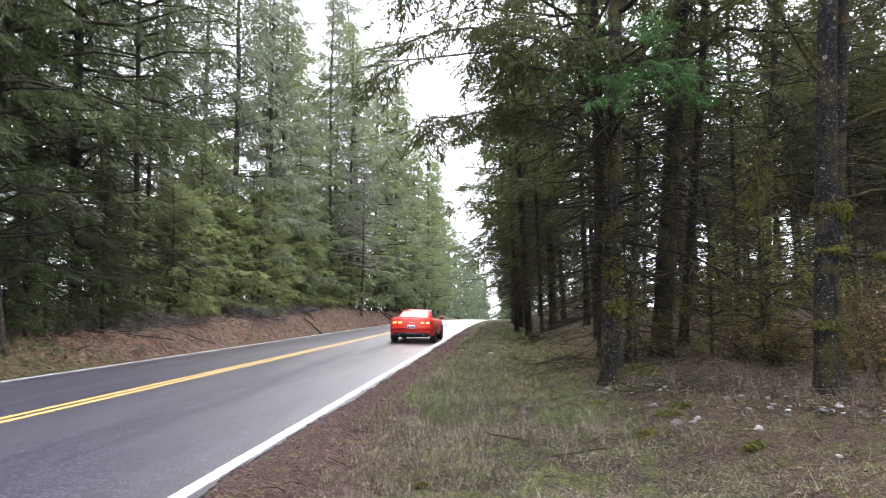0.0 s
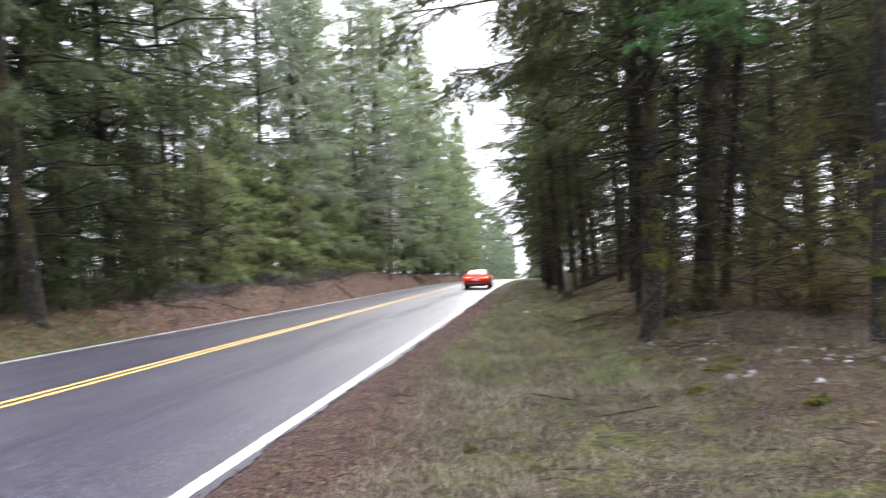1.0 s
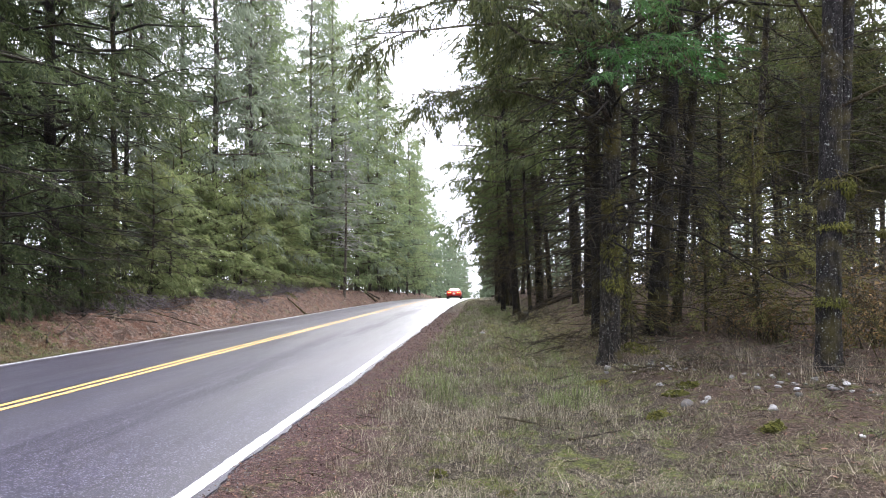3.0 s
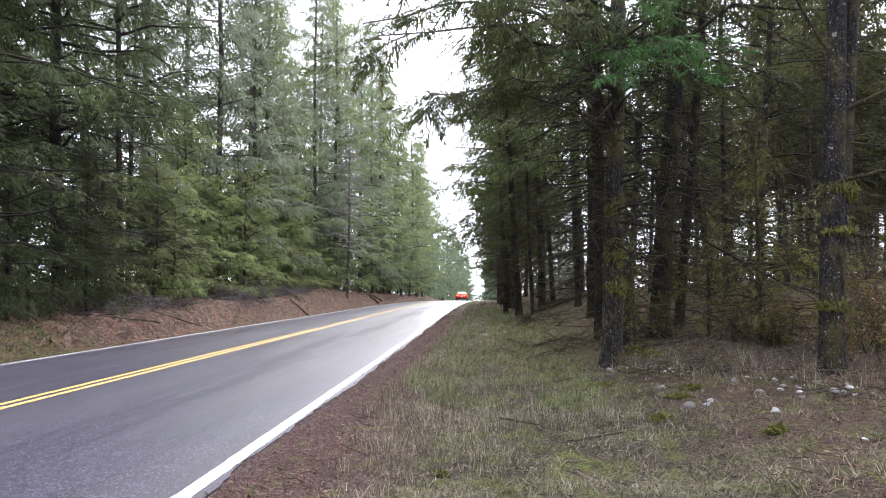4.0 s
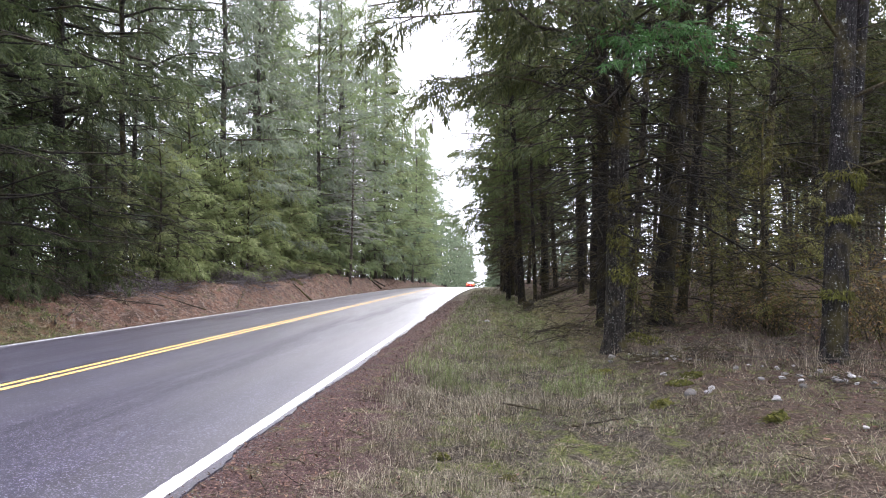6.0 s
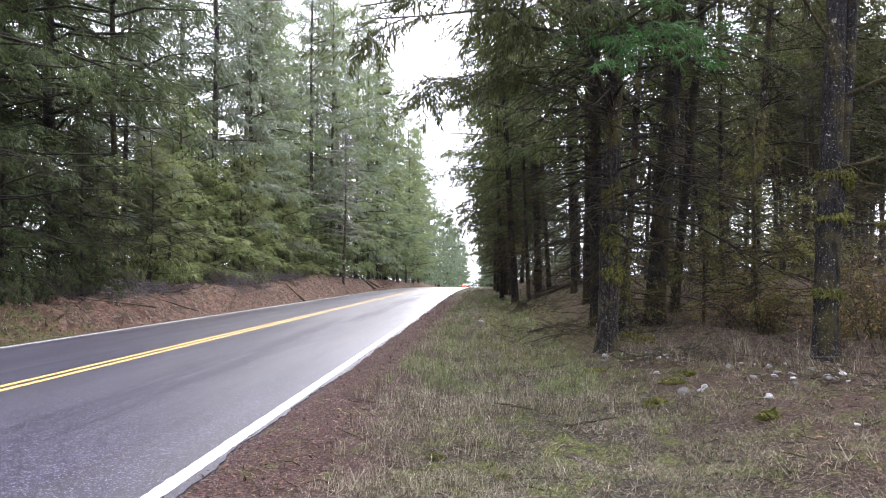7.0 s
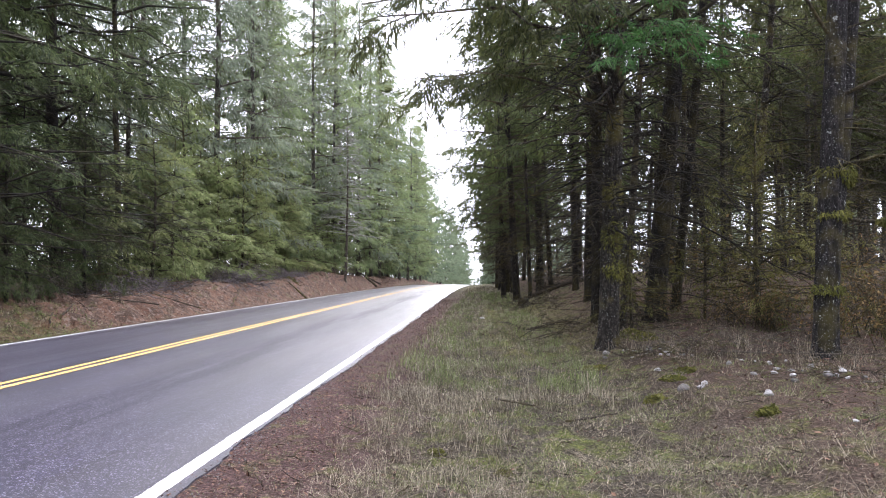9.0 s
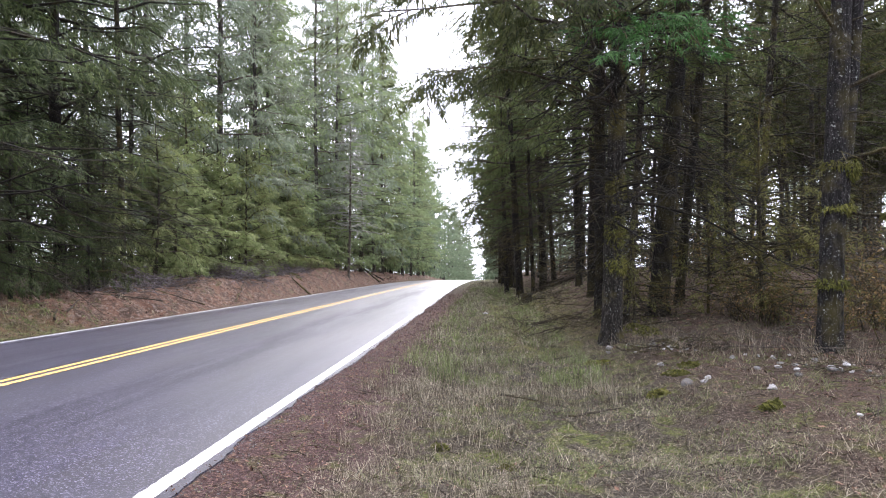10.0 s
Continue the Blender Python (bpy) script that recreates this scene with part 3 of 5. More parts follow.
THIN_WOODS = [fir(45 + k, 19 + 2 * k, 3.2, 5.6 + k, 44, 10, 1.25, FIR_OLIVE, (BARK_PALE, BARK)[k], 0.10 + 0.02 * k, dead=28, dead_len=2.4, dead_from=0.8, dead_mat=DEADWOOD, twiggy=0.8, sparse=0.1, far=True, sides=6) for k in range(2)]
MOSSY_YOUNG = [fir(48 + k, 4.6 + k, 1.7, 0.4, 40, 7, 0.55, FIR_MOSSY, TWIG_MOSSY, 0.05, limb_pitch=0.1, name="young_fir", droop=-0.5, sparse=0.35, dead=14, dead_len=1.4, dead_from=0.3, dead_mat=TWIG_MOSSY, twiggy=4) for k in range(2)]
YOUNG = [fir(51 + k, 6.0 + k, 2.3, 0.4, 32, 12, 0.74, FIR_FRESH, TWIG, 0.06, limb_pitch=0.2, name="young_fir", droop=-0.3, mid=True) for k in range(3)]
DARK_YOUNG = [fir(57, 6.5, 2.4, 0.7, 44, 12, 0.8, FIR_SHADED, TWIG_SHADED, 0.07, limb_pitch=0.05, name="young_fir", droop=-0.7)]
FAR = [fir(61 + k, 24 + 2 * k, 4.5, 0.8, 36, 11, 1.6, FIR_PALE, BARK, 0.2, far=True, sides=5, droop=-0.35) for k in range(3)]
FAR_WOODS = [fir(71 + k, 20 + 2 * k, 4.0, 1.6, 42, 10, 1.35, FIR_HAZY, BARK, 0.16, dead=16, dead_len=2.6, far=True, sides=5, dead_mat=DEADWOOD, twiggy=0.8) for k in range(3)]
PROTOS = HIGH_DARK + BROAD_DARK + THIN_WOODS + MOSSY_YOUNG + DARK_YOUNG + NEAR_EDGE + FULL + GREYS + DARKS + EDGE + WOODS + YOUNG + FAR + FAR_WOODS
for group, lab, cat in ((FULL, "tall green fir with drooping needled boughs beside the road", "fir tree"), (GREYS, "tall grey-green fir, paled as by haze, with thin drooping boughs", "fir tree"),
                        (HIGH_DARK + BROAD_DARK, "broad fir with shade-dark boughs spread over the roadside", "fir tree"), (DARKS, "olive fir in shade-dark colours with long bare lower branches by the road", "fir tree"), (NEAR_EDGE + EDGE, "dark fir at the forest's edge with boughs over the verge", "fir tree"),
                        (WOODS, "slim forest fir with mossy dead lower branches", "fir tree"), (THIN_WOODS, "slim pale forest fir with grey dead branches", "fir tree"), (MOSSY_YOUNG, "thin moss-hung young fir in the undergrowth", "young fir"), (DARK_YOUNG, "drooping young fir, its needles coloured dark for the shade of taller firs", "young fir"), (YOUNG, "bushy young yellow-green fir at the forest's edge", "young fir"),
                        (FAR, "distant tall green fir along the road", "fir tree"), (FAR_WOODS, "slim fir deep in the woods, paled as by haze", "fir tree")):
    for ob in group:
        tagged(ob, lab, cat, "trees of the forest")
USED = set()


def plant(kind, x, y, size=1.0, lean=0.0, which=None):
    """lean: how far the trunk leans to +x, metres a metre."""
    x = x + float(bend(y))
    pick, turn = int(rng.integers(0, len(kind))), rng.uniform(0, 6.28)
    proto = kind[pick if which is None else which]
    if proto.name not in USED:
        USED.add(proto.name)
    else:
        proto = copy_thing(proto, Matrix.Identity(4))
    return put_tree(proto, x, y, turn, size, math.degrees(math.atan(lean)), rng.normal(0, 1.0))


# left side, nearest first
for x, y, kind, s, lean in ((-13.6, 12.0, DARKS, 1.0, 0.0), (-11.3, 12.3, DARKS, 1.0, -0.085), (-13.4, 18.0, BROAD_DARK, 1.0, 0.0), (-14.2, 14.6, BROAD_DARK, 1.0, 0.01), (-15.5, 14.0, DARKS, 1.0, 0), (-16, 19.0, FULL, 0.85, 0), (-14.6, 24.0, GREYS, 0.6, 0.01),
                            (-14.75, 33.0, GREYS, 1.0, -0.01), (-13.8, 29.0, YOUNG, 1.0, 0), (-13.6, 26.3, YOUNG, 0.8, 0), (-13.6, 20.6, YOUNG, 0.95, 0), (-13.4, 36.0, YOUNG, 1.1, 0), (-13.5, 41.0, YOUNG, 1.2, 0),
                            (-15.0, 31.0, YOUNG, 1.3, 0), (-15.5, 27.0, YOUNG, 1.2, 0), (-15.5, 45.0, FULL, 1.0, -0.02), (-13.4, 49.0, GREYS, 0.9, 0), (-14.6, 39.5, GREYS, 0.9, 0), (-13.0, 58.0, GREYS, 1.05, -0.06), (-12.8, 64.0, FULL, 1.0, 0),
                            (-13.3, 53.0, YOUNG, 1.3, 0), (-11.9, 71.0, FULL, 0.95, 0), (-12.5, 77, FULL, 1.0, 0), (-12.2, 67.5, GREYS, 0.9, 0), (-13.0, 54, FULL, 0.95, 0), (-18.5, 38.0, FULL, 1.1, 0), (-18, 31, GREYS, 1.0, 0), (-16.8, 42.5, FULL, 1.05, 0), (-15.8, 57.5, FULL, 1.0, 0), (-15.6, 66, GREYS, 0.95, 0), (-15.2, 74, FULL, 0.95, 0), (-13.2, 21.2, HIGH_DARK, 1.0, 0.0)):
    plant(kind, x, y, s, lean)
# low young firs in the darkened needles, painting shade about the tree bases
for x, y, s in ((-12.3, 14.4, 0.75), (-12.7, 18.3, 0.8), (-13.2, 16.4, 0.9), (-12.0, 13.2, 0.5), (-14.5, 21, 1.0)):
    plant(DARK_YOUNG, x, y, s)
for k in range(19):
    plant(YOUNG, -13.6 - rng.uniform(0, 3.2), 21 + k * 3.2 + rng.uniform(-1, 1), rng.uniform(0.9, 1.6))
for k in range(11):
    x, y = -19.5 - rng.uniform(0, 6), 17 + k * 6.0 + rng.uniform(-1, 1)
    if not -0.62 < x / y < -0.42:
        plant([FULL, GREYS, GREYS][int(rng.integers(0, 3))], x, y, rng.uniform(0.8, 1.1))
for k in range(16):
    plant(FAR, rng.uniform(-46, -25), 10 + k * 5.0, rng.uniform(0.7, 1.05))
for y in (82, 90, 99, 108):
    plant(FULL, -11.2, y, 0.95)
for k in range(36):
    plant(FAR, -11.6 - rng.uniform(0, 2.2), 78 + k * 6.6 + rng.uniform(-1, 1), rng.uniform(0.85, 1.1))
# right side
for x, y, s, lean, kind in ((2.95, 14.3, 1.0, -0.02, NEAR_EDGE), (3.5, 18.5, 1.05, -0.03, NEAR_EDGE), (3.2, 12.8, 0.8, 0.063, WOODS), (5.05, 15.0, 1.0, 0.075, WOODS), (8.13, 17.5, 1.1, 0.092, WOODS), (1.8, 37.5, 1.15, -0.01, EDGE), (4.6, 28.5, 1.0, 0.0, WOODS), (5.7, 34.0, 1.1, 0.0, WOODS), (3.7, 22.5, 0.95, 0.01, WOODS), (1.7, 45.0, 1.15, -0.01, EDGE), (1.6, 53.0, 1.15, 0.0, EDGE), (9.2, 24.0, 0.8, -0.09, WOODS), (1.75, 26.5, 1.0, -0.06, NEAR_EDGE),
                            (1.35, 31.0, 0.8, -0.02, NEAR_EDGE), (2.25, 25.5, 0.7, -0.015, WOODS), (2.9, 28.0, 1.1, -0.05, NEAR_EDGE), (3.75, 31.0, 0.8, -0.04, NEAR_EDGE)):
    plant(kind, x, y, s, lean)
for k in range(21):
    x, y = rng.uniform(6.8, 24), rng.uniform(9, 42)
    if not (x < 13 and y < 15.5):
        plant(WOODS, x, y, rng.uniform(0.75, 1.1), rng.normal(0.02, 0.03))
for k in range(74):
    x, y = rng.uniform(8, 60), rng.uniform(14, 92)
    if math.hypot(x, y) > 38 and x > 0.2 * y:
        plant(THIN_WOODS if math.hypot(x, y) < 64 else FAR_WOODS, x, y, rng.uniform(0.8, 1.15))
for k in range(14):
    y = 20 + k * 3.0
    plant(WOODS if y < 38 else THIN_WOODS, y * rng.uniform(0.52, 0.78), y, rng.uniform(0.8, 1.1))
for k in range(9):
    plant(EDGE, 1.8 + rng.uniform(-0.3, 2.2), 36 + k * 4.8 + rng.uniform(-1, 1), rng.uniform(0.8, 1.1))
for k in range(30):
    plant(FAR, 1.3 + rng.uniform(0, 2.5), 78 + k * 7 + rng.uniform(-1.5, 1.5), rng.uniform(0.7, 0.95))
    if k % 2 and k > 11:
        plant(FAR, rng.uniform(6, 20), 56 + k * 4 + rng.uniform(-1.5, 1.5), rng.uniform(0.7, 0.95))
for k in range(10):
    y = 36 + k * 2.6
    plant(THIN_WOODS, y * rng.uniform(0.34, 0.66), y, rng.uniform(0.85, 1.1))
for x, y, s in ((6.24, 13.0, 1.0), (6.9, 11.6, 0.8), (5.3, 13.6, 0.7), (3.3, 12.3, 0.55), (7.0, 14.6, 1.0)):
    plant(MOSSY_YOUNG, x, y, s)
for k in range(13):
    plant(YOUNG, -12.9 - rng.uniform(0, 0.6), 23 + k * 2.3 + rng.uniform(-0.8, 0.8), rng.uniform(0.6, 1.15))
for k in range(18):
    plant(FAR, -13.4 - rng.uniform(0, 4), 44 + k * 4.2 + rng.uniform(-1, 1), rng.uniform(0.22, 0.38))
for k in range(28):
    y = rng.uniform(58, 105)
    plant(FAR, y * rng.uniform(0.08, 0.75), y, rng.uniform(0.24, 0.42))
for x, y in ((7.4, 22.0), (10.5, 26.0), (8.6, 29.0)):
    plant(WOODS, x, y, 1.0, 0.02)
# unseen firs added behind and beside the camera, closing the place, for shade and reflections
for k in range(9):
    plant(FAR, rng.uniform(-20, -14), -40 + k * 5.4, rng.uniform(0.85, 1.0))
    plant(FAR_WOODS, rng.uniform(11, 22), -40 + k * 4.8, rng.uniform(0.7, 0.85))
for ob in PROTOS:
    if ob.name not in USED:
        for o in (*ob.children_recursive, ob):
            bpy.data.objects.remove(o)


# ---- the nearest trees on the bank, one by one ----
def bough(base, seed, pts, thick, needles=None, count=0, size=0.8, side_twigs=6, mat=None):
    """A limb of its own on a tree, with its side twigs and, where given, its needles."""
    r = np.random.default_rng(seed)
    pts = np.array(pts, float)
    fine = np.array([at(pts, q) for q in np.linspace(0, 1, 9)]) + r.normal(0, 0.03, (9, 3))
    fine[0] = pts[0]
    one = Tubes()
    one.add(fine, np.linspace(thick, thick * 0.3, 9), 7)
    ob = part("limb", one.mesh("limb", mat or TWIG), base)
    d = pts[-1] - pts[0]
    yaw = math.atan2(d[1], d[0])
    tw, leaves = Tubes(), Sprays(r)
    for k in range(side_twigs):
        ya = yaw + r.choice([-1, 1]) * r.uniform(0.4, 1.2)
        p = limb(r, at(fine, r.uniform(0.25, 1)), ya, r.uniform(-0.4, 0.3), r.uniform(0.5, 1.4), r.uniform(0, 0.4))
        tw.add(p, np.linspace(thick * 0.35, 0.003, 5), 4)
        if needles:
            leaves.along(p, ya, max(3, count // 4), size)
    if side_twigs:
        tagged(part("twigwork", tw.mesh("twigwork", mat or TWIG, False), ob), kind="stuff")
    if needles:
        leaves.along(fine, yaw, count, size, 0.35)
        part("needles", leaves.mesh(needles), ob)
    return ob


def hero(seed, x, y, lab, **kw):
    t = fir(seed, single=True, sides=16, **kw)
    put_tree(t, x, y)
    return tagged(t, lab, "fir tree", "trees of the forest")


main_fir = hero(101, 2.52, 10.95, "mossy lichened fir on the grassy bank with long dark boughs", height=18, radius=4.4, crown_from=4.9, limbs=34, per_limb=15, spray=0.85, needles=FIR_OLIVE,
                bark_mat=BARK_MOSSY, trunk_r=0.185, dead=64, dead_len=2.8, dead_from=1.9, lean=(0.04, 0), twiggy=3.5, sparse=0.3, dead_mat=TWIG_SHADED)
bough(main_fir, 1, [(0.15, -0.15, 4.6), (-0.3, -0.6, 5.4), (-0.8, -1.0, 6.4), (-1.2, -1.2, 7.6)], 0.055, None, 0, 0.8, 8)
bough(main_fir, 2, [(0.1, 0, 4.7), (-1.0, -0.5, 5.0), (-2.2, -0.8, 5.2), (-3.4, -1.0, 5.0)], 0.035, FIR_OLIVE, 14, 0.8, 9)
bough(main_fir, 3, [(0.2, 0, 6.0), (-1.3, -0.6, 6.7), (-2.8, -0.9, 6.9), (-4.6, -1.2, 6.3)], 0.045, FIR_OLIVE, 20, 0.85, 10)
bough(main_fir, 4, [(0.2, 0, 5.4), (-1.0, -1.0, 5.8), (-2.2, -1.8, 6.0), (-3.9, -2.4, 5.6)], 0.04, FIR_OLIVE, 18, 0.8, 9)
bough(main_fir, 12, [(0.15, 0, 5.1), (-1.0, -0.2, 5.5), (-2.0, -0.2, 5.6), (-3.0, -0.1, 5.2)], 0.03, FIR_OLIVE, 16, 0.75, 9)
bough(main_fir, 13, [(0.2, 0, 6.6), (-1.2, -1.2, 7.2), (-2.6, -2.2, 7.2), (-4.2, -3.0, 6.6)], 0.04, FIR_OLIVE, 20, 0.8, 10)
bough(main_fir, 14, [(0.2, 0, 5.9), (-0.6, -1.2, 6.3), (-1.3, -2.2, 6.3), (-2.2, -3.2, 5.9)], 0.03, FIR_OLIVE, 18, 0.75, 9)
bough(main_fir, 5, [(0.2, 0, 5.2), (0.0, -1.0, 5.7), (-0.1, -1.9, 5.5), (-0.2, -2.7, 4.7)], 0.022, FIR_BRIGHT, 16, 0.55, 7)
bough(main_fir, 6, [(0.2, 0, 5.6), (0.5, -1.0, 6.0), (0.8, -1.9, 5.6), (1.0, -2.6, 4.7)], 0.022, FIR_BRIGHT, 16, 0.55, 7)
bough(main_fir, 11, [(0.2, 0, 6.2), (0.4, -1.2, 6.6), (0.5, -2.2, 6.3), (0.5, -3.0, 5.5)], 0.022, FIR_BRIGHT, 14, 0.5, 6)
black_fir = hero(103, 4.1, 13.5, "leaning fir on the wooded bank, its trunk coloured shade-black", height=19, radius=3.4, crown_from=6.0, limbs=26, per_limb=12, spray=0.9, needles=FIR_OLIVE,
                 bark_mat=BARK_SHADED, trunk_r=0.22, dead=26, dead_len=2.2, dead_from=1.8, lean=(0.095, 0))
right_fir = hero(102, 5.44, 8.85, "stout grey-barked double-stemmed fir with white lichen and moss", height=18, radius=3.2, crown_from=6.8, limbs=24, per_limb=12, spray=0.85, needles=FIR_OLIVE,
                 bark_mat=BARK_GREY, trunk_r=0.172, dead=16, dead_len=2.0, dead_from=2.2, lean=(0.06, 0), dead_mat=TWIG_MOSSY)
stem = Tubes()
stem.add(np.array([(0.14, 0.0, 1.7), (0.27, -0.02, 2.5), (0.42, 0.0, 3.8), (0.66, 0.05, 6.2), (1.0, 0.2, 10), (1.3, 0.2, 14)]), [0.08, 0.10, 0.095, 0.085, 0.07, 0.03], 14)
part("stem", stem.mesh("stem", BARK_GREY), right_fir, "second grey stem with lichen")
bough(right_fir, 7, [(0.35, -0.1, 2.25), (0.9, -0.3, 2.2), (1.5, -0.5, 2.05), (2.2, -0.6, 2.1)], 0.03, None, 0, 0.5, 9, TWIG_MOSSY)
bough(right_fir, 8, [(0.3, -0.1, 3.1), (0.9, -0.4, 3.2), (1.6, -0.6, 3.0), (2.4, -0.7, 3.0)], 0.03, FIR_OLIVE, 6, 0.5, 7, TWIG_MOSSY)
bough(right_fir, 9, [(0.2, 0, 5.2), (-0.5, -0.4, 5.9), (-1.0, -0.6, 6.6), (-1.5, -0.7, 7.3)], 0.03, None, 0, 0.5, 8)
bough(right_fir, 10, [(0.3, 0, 4.2), (1.0, -0.5, 4.5), (1.8, -0.8, 4.5), (2.6, -1.0, 4.2)], 0.035, None, 0, 0.5, 8)


def moss_cushion(parent, centre, size, seed, count=900):
    """A shaggy clump of moss: many short strands about a limb or trunk."""
    r = np.random.default_rng(seed)
    d = r.normal(0, 1, (count, 3))
    d /= np.linalg.norm(d, axis=1)[:, None]
    o = np.array(centre) + d * np.array(size) * r.uniform(0.75, 1.0, (count, 1))
    tip = o + d * 0.03 + np.stack([r.normal(0, 0.012, count), r.normal(0, 0.012, count), -r.uniform(0.01, 0.07, count)], -1)
    w = np.cross(d, r.normal(0, 1, (count, 3))) * 0.009
    return part("moss", soup("moss", np.stack([o - w, o + w, tip], 1), MOSS), parent, "yellow-green shaggy moss")


for c, s in (((0.07, -0.04, 1.15), (0.23, 0.22, 0.11)), ((0.2, -0.03, 2.32), (0.26, 0.22, 0.10)), ((0.36, -0.05, 2.95), (0.16, 0.17, 0.2)), ((0.17, -0.03, 3.0), (0.21, 0.2, 0.1)),
             ((0.9, -0.3, 2.2), (0.25, 0.1, 0.06)), ((1.5, -0.5, 2.05), (0.3, 0.1, 0.07))):
    moss_cushion(right_fir, c, s, int(c[2] * 100))
for c, s in (((0.1, -0.05, 2.2), (0.21, 0.21, 0.5)), ((0.13, -0.05, 3.0), (0.205, 0.205, 0.45)), ((0.1, -0.04, 1.55), (0.215, 0.215, 0.3))):
    moss_cushion(main_fir, c, s, int(c[2] * 70), 1500)

# a dead young fir crusted with pale lichen, on the left bank
lichen_tree = fir(90, 11.5, 2.4, 3.4, 0, 0, 0, FIR_HAZY, DEADWOOD, 0.09, dead=90, dead_from=2.5, dead_len=1.7, dead_mat=LICHEN, twiggy=6, name="dead_fir")
for o in list(lichen_tree.children):
    if o.name.startswith("twigwork"):
        bpy.data.objects.remove(o)
r9 = np.random.default_rng(90)
crust = Tubes()
for k in range(110):
    h = 3.2 + 7.5 * k / 110
    ya, ln = r9.uniform(0, 6.28), (2.3 * (1 - (h - 3.2) / 9) + 0.2) * r9.uniform(0.6, 1.1)
    p = limb(r9, np.array([0, 0, h]), ya, r9.uniform(-0.1, 0.3), ln, 0.15)
    crust.add(p, np.linspace(0.034, 0.012, 5), 3)
    for q in range(6):
        crust.add(limb(r9, at(p, r9.uniform(0.3, 1)), ya + r9.uniform(-1.3, 1.3), r9.uniform(-0.6, 0.6), r9.uniform(0.2, 0.6), 0.2, 3), [0.022, 0.016, 0.010], 3)
tagged(part("twigwork", crust.mesh("twigwork", LICHEN, False), lichen_tree), kind="stuff")
put_tree(lichen_tree, -10.95, 50.0, 0.0, 1.22)
tagged(lichen_tree, "dead fir crusted with pale grey lichen on the roadside bank", "dead tree")


# ---- ground cover ----
def blades(n, x0, x1, y0, y1, height, width, mat, seed, keep, name, label, spread=0.8):
    """Grass in tufts, each blade bent once; keep(x, y, r) picks where it grows."""
    r = np.random.default_rng(seed)
    per = 12
    tx, ty = r.uniform(x0, x1, n), y0 + (y1 - y0) * r.uniform(0, 1, n) ** 1.7
    ok = keep(tx, ty, r)
    tx, ty = np.repeat(tx[ok], per), np.repeat(ty[ok], per)
    m = len(tx)
    x, y = tx + r.normal(0, 0.05, m), ty + r.normal(0, 0.05, m)
    z = ground_z(x, y) - 0.012
    a = r.uniform(0, 6.28, m)
    h = height * r.uniform(0.35, 1.25, m)
    out = h * r.uniform(0.15, 1.3, m) * spread
    root = np.stack([x, y, z], -1)
    mid = root + np.stack([np.cos(a) * out * 0.35, np.sin(a) * out * 0.35, h * 0.65], -1)
    tip = root + np.stack([np.cos(a) * out, np.sin(a) * out, h * r.uniform(0.5, 1.0, m)], -1)
    fa = r.uniform(0, 6.28, m)
    w = np.stack([np.cos(fa), np.sin(fa), np.zeros(m)], -1) * width * (1 + 0.05 * ty)[:, None] * r.uniform(0.6, 1.3, (m, 1))
    tris = np.stack([np.stack([root - w / 2, root + w / 2, mid + w / 3], 1), np.stack([mid - w / 3, mid + w / 3, tip], 1)], 1).reshape(-1, 3, 3)
    return tagged(new(name, soup(name, tris, mat)), label, "grass", kind="stuff")


def patch(x, y, size, seed):
    return rough(x + seed, y - seed * 2, size)


verge = lambda x: sm(-1.4, -0.4, x)
blades(12500, -1.3, 7.0, 1.6, 26, 0.10, 0.005, STRAW, 1, lambda x, y, r: (r.uniform(0, 1, len(x)) < verge(x) * (1 - 0.82 * sm(1.5, 4.0, x)) * np.clip(0.75 + 0.6 * patch(x, y, 1.3, 21), 0.15, 1)), "dry_grass", "matted grey-straw dry grass on the verge", 2.1)
blades(7000, -0.9, 6.0, 1.8, 26, 0.09, 0.005, BLADE, 2, lambda x, y, r: (patch(x, y, 1.5, 3) > 0.05) & (r.uniform(0, 1, len(x)) < verge(x) * (1 - 0.7 * sm(3, 5, x))), "green_grass", "short fresh green grass among the straw", 1.6)
blades(900, -1.6, 0.4, 2.0, 9, 0.24, 0.0045, STRAW, 3, lambda x, y, r: (patch(x, y, 1.1, 9) > -0.1) & (r.uniform(0, 1, len(x)) < sm(-1.4, -0.9, x)), "tall_dry_grass", "taller straw-coloured grass beside the red dirt strip", 0.8)
blades(2600, -1.5, 1.8, 7.5, 40, 0.22, 0.006, BLADE, 4, lambda x, y, r: (patch(x, y, 2.0, 5) > -0.2) & (x > -1.3 + 0.02 * (y - 8)), "verge_grass", "green and straw verge grass along the asphalt", 0.7)
blades(1700, -1.5, 1.8, 6, 60, 0.24, 0.005, STRAW, 5, lambda x, y, r: (x > -1.35 + 0.01 * (y - 8)), "verge_straw", "dry standing grass along the asphalt", 0.6)
blades(700, 2.4, 7.5, 6.2, 11.5, 0.46, 0.0045, STRAW, 6, lambda x, y, r: (patch(x, y, 0.7, 7) > 0.05) & (np.abs(y - 10.3 + (x - 2.4) * 0.62) < 1.5), "dry_weeds", "tall dead grey weeds about the tree bases", 1.0)
blades(1100, -11.6, -9.8, 6, 17, 0.10, 0.009, BLADE, 8, lambda x, y, r: r.uniform(0, 1, len(x)) < sm(17, 13, y), "bank_grass", "short green grass on the roadside mound", 1.0)
blades(700, -12.2, -9.75, 12, 60, 0.14, 0.010, STRAW, 12, lambda x, y, r: patch(x, y, 2.0, 4) > 0.2, "bank_straw", "sparse dry grass on the red-brown bank", 1.0)


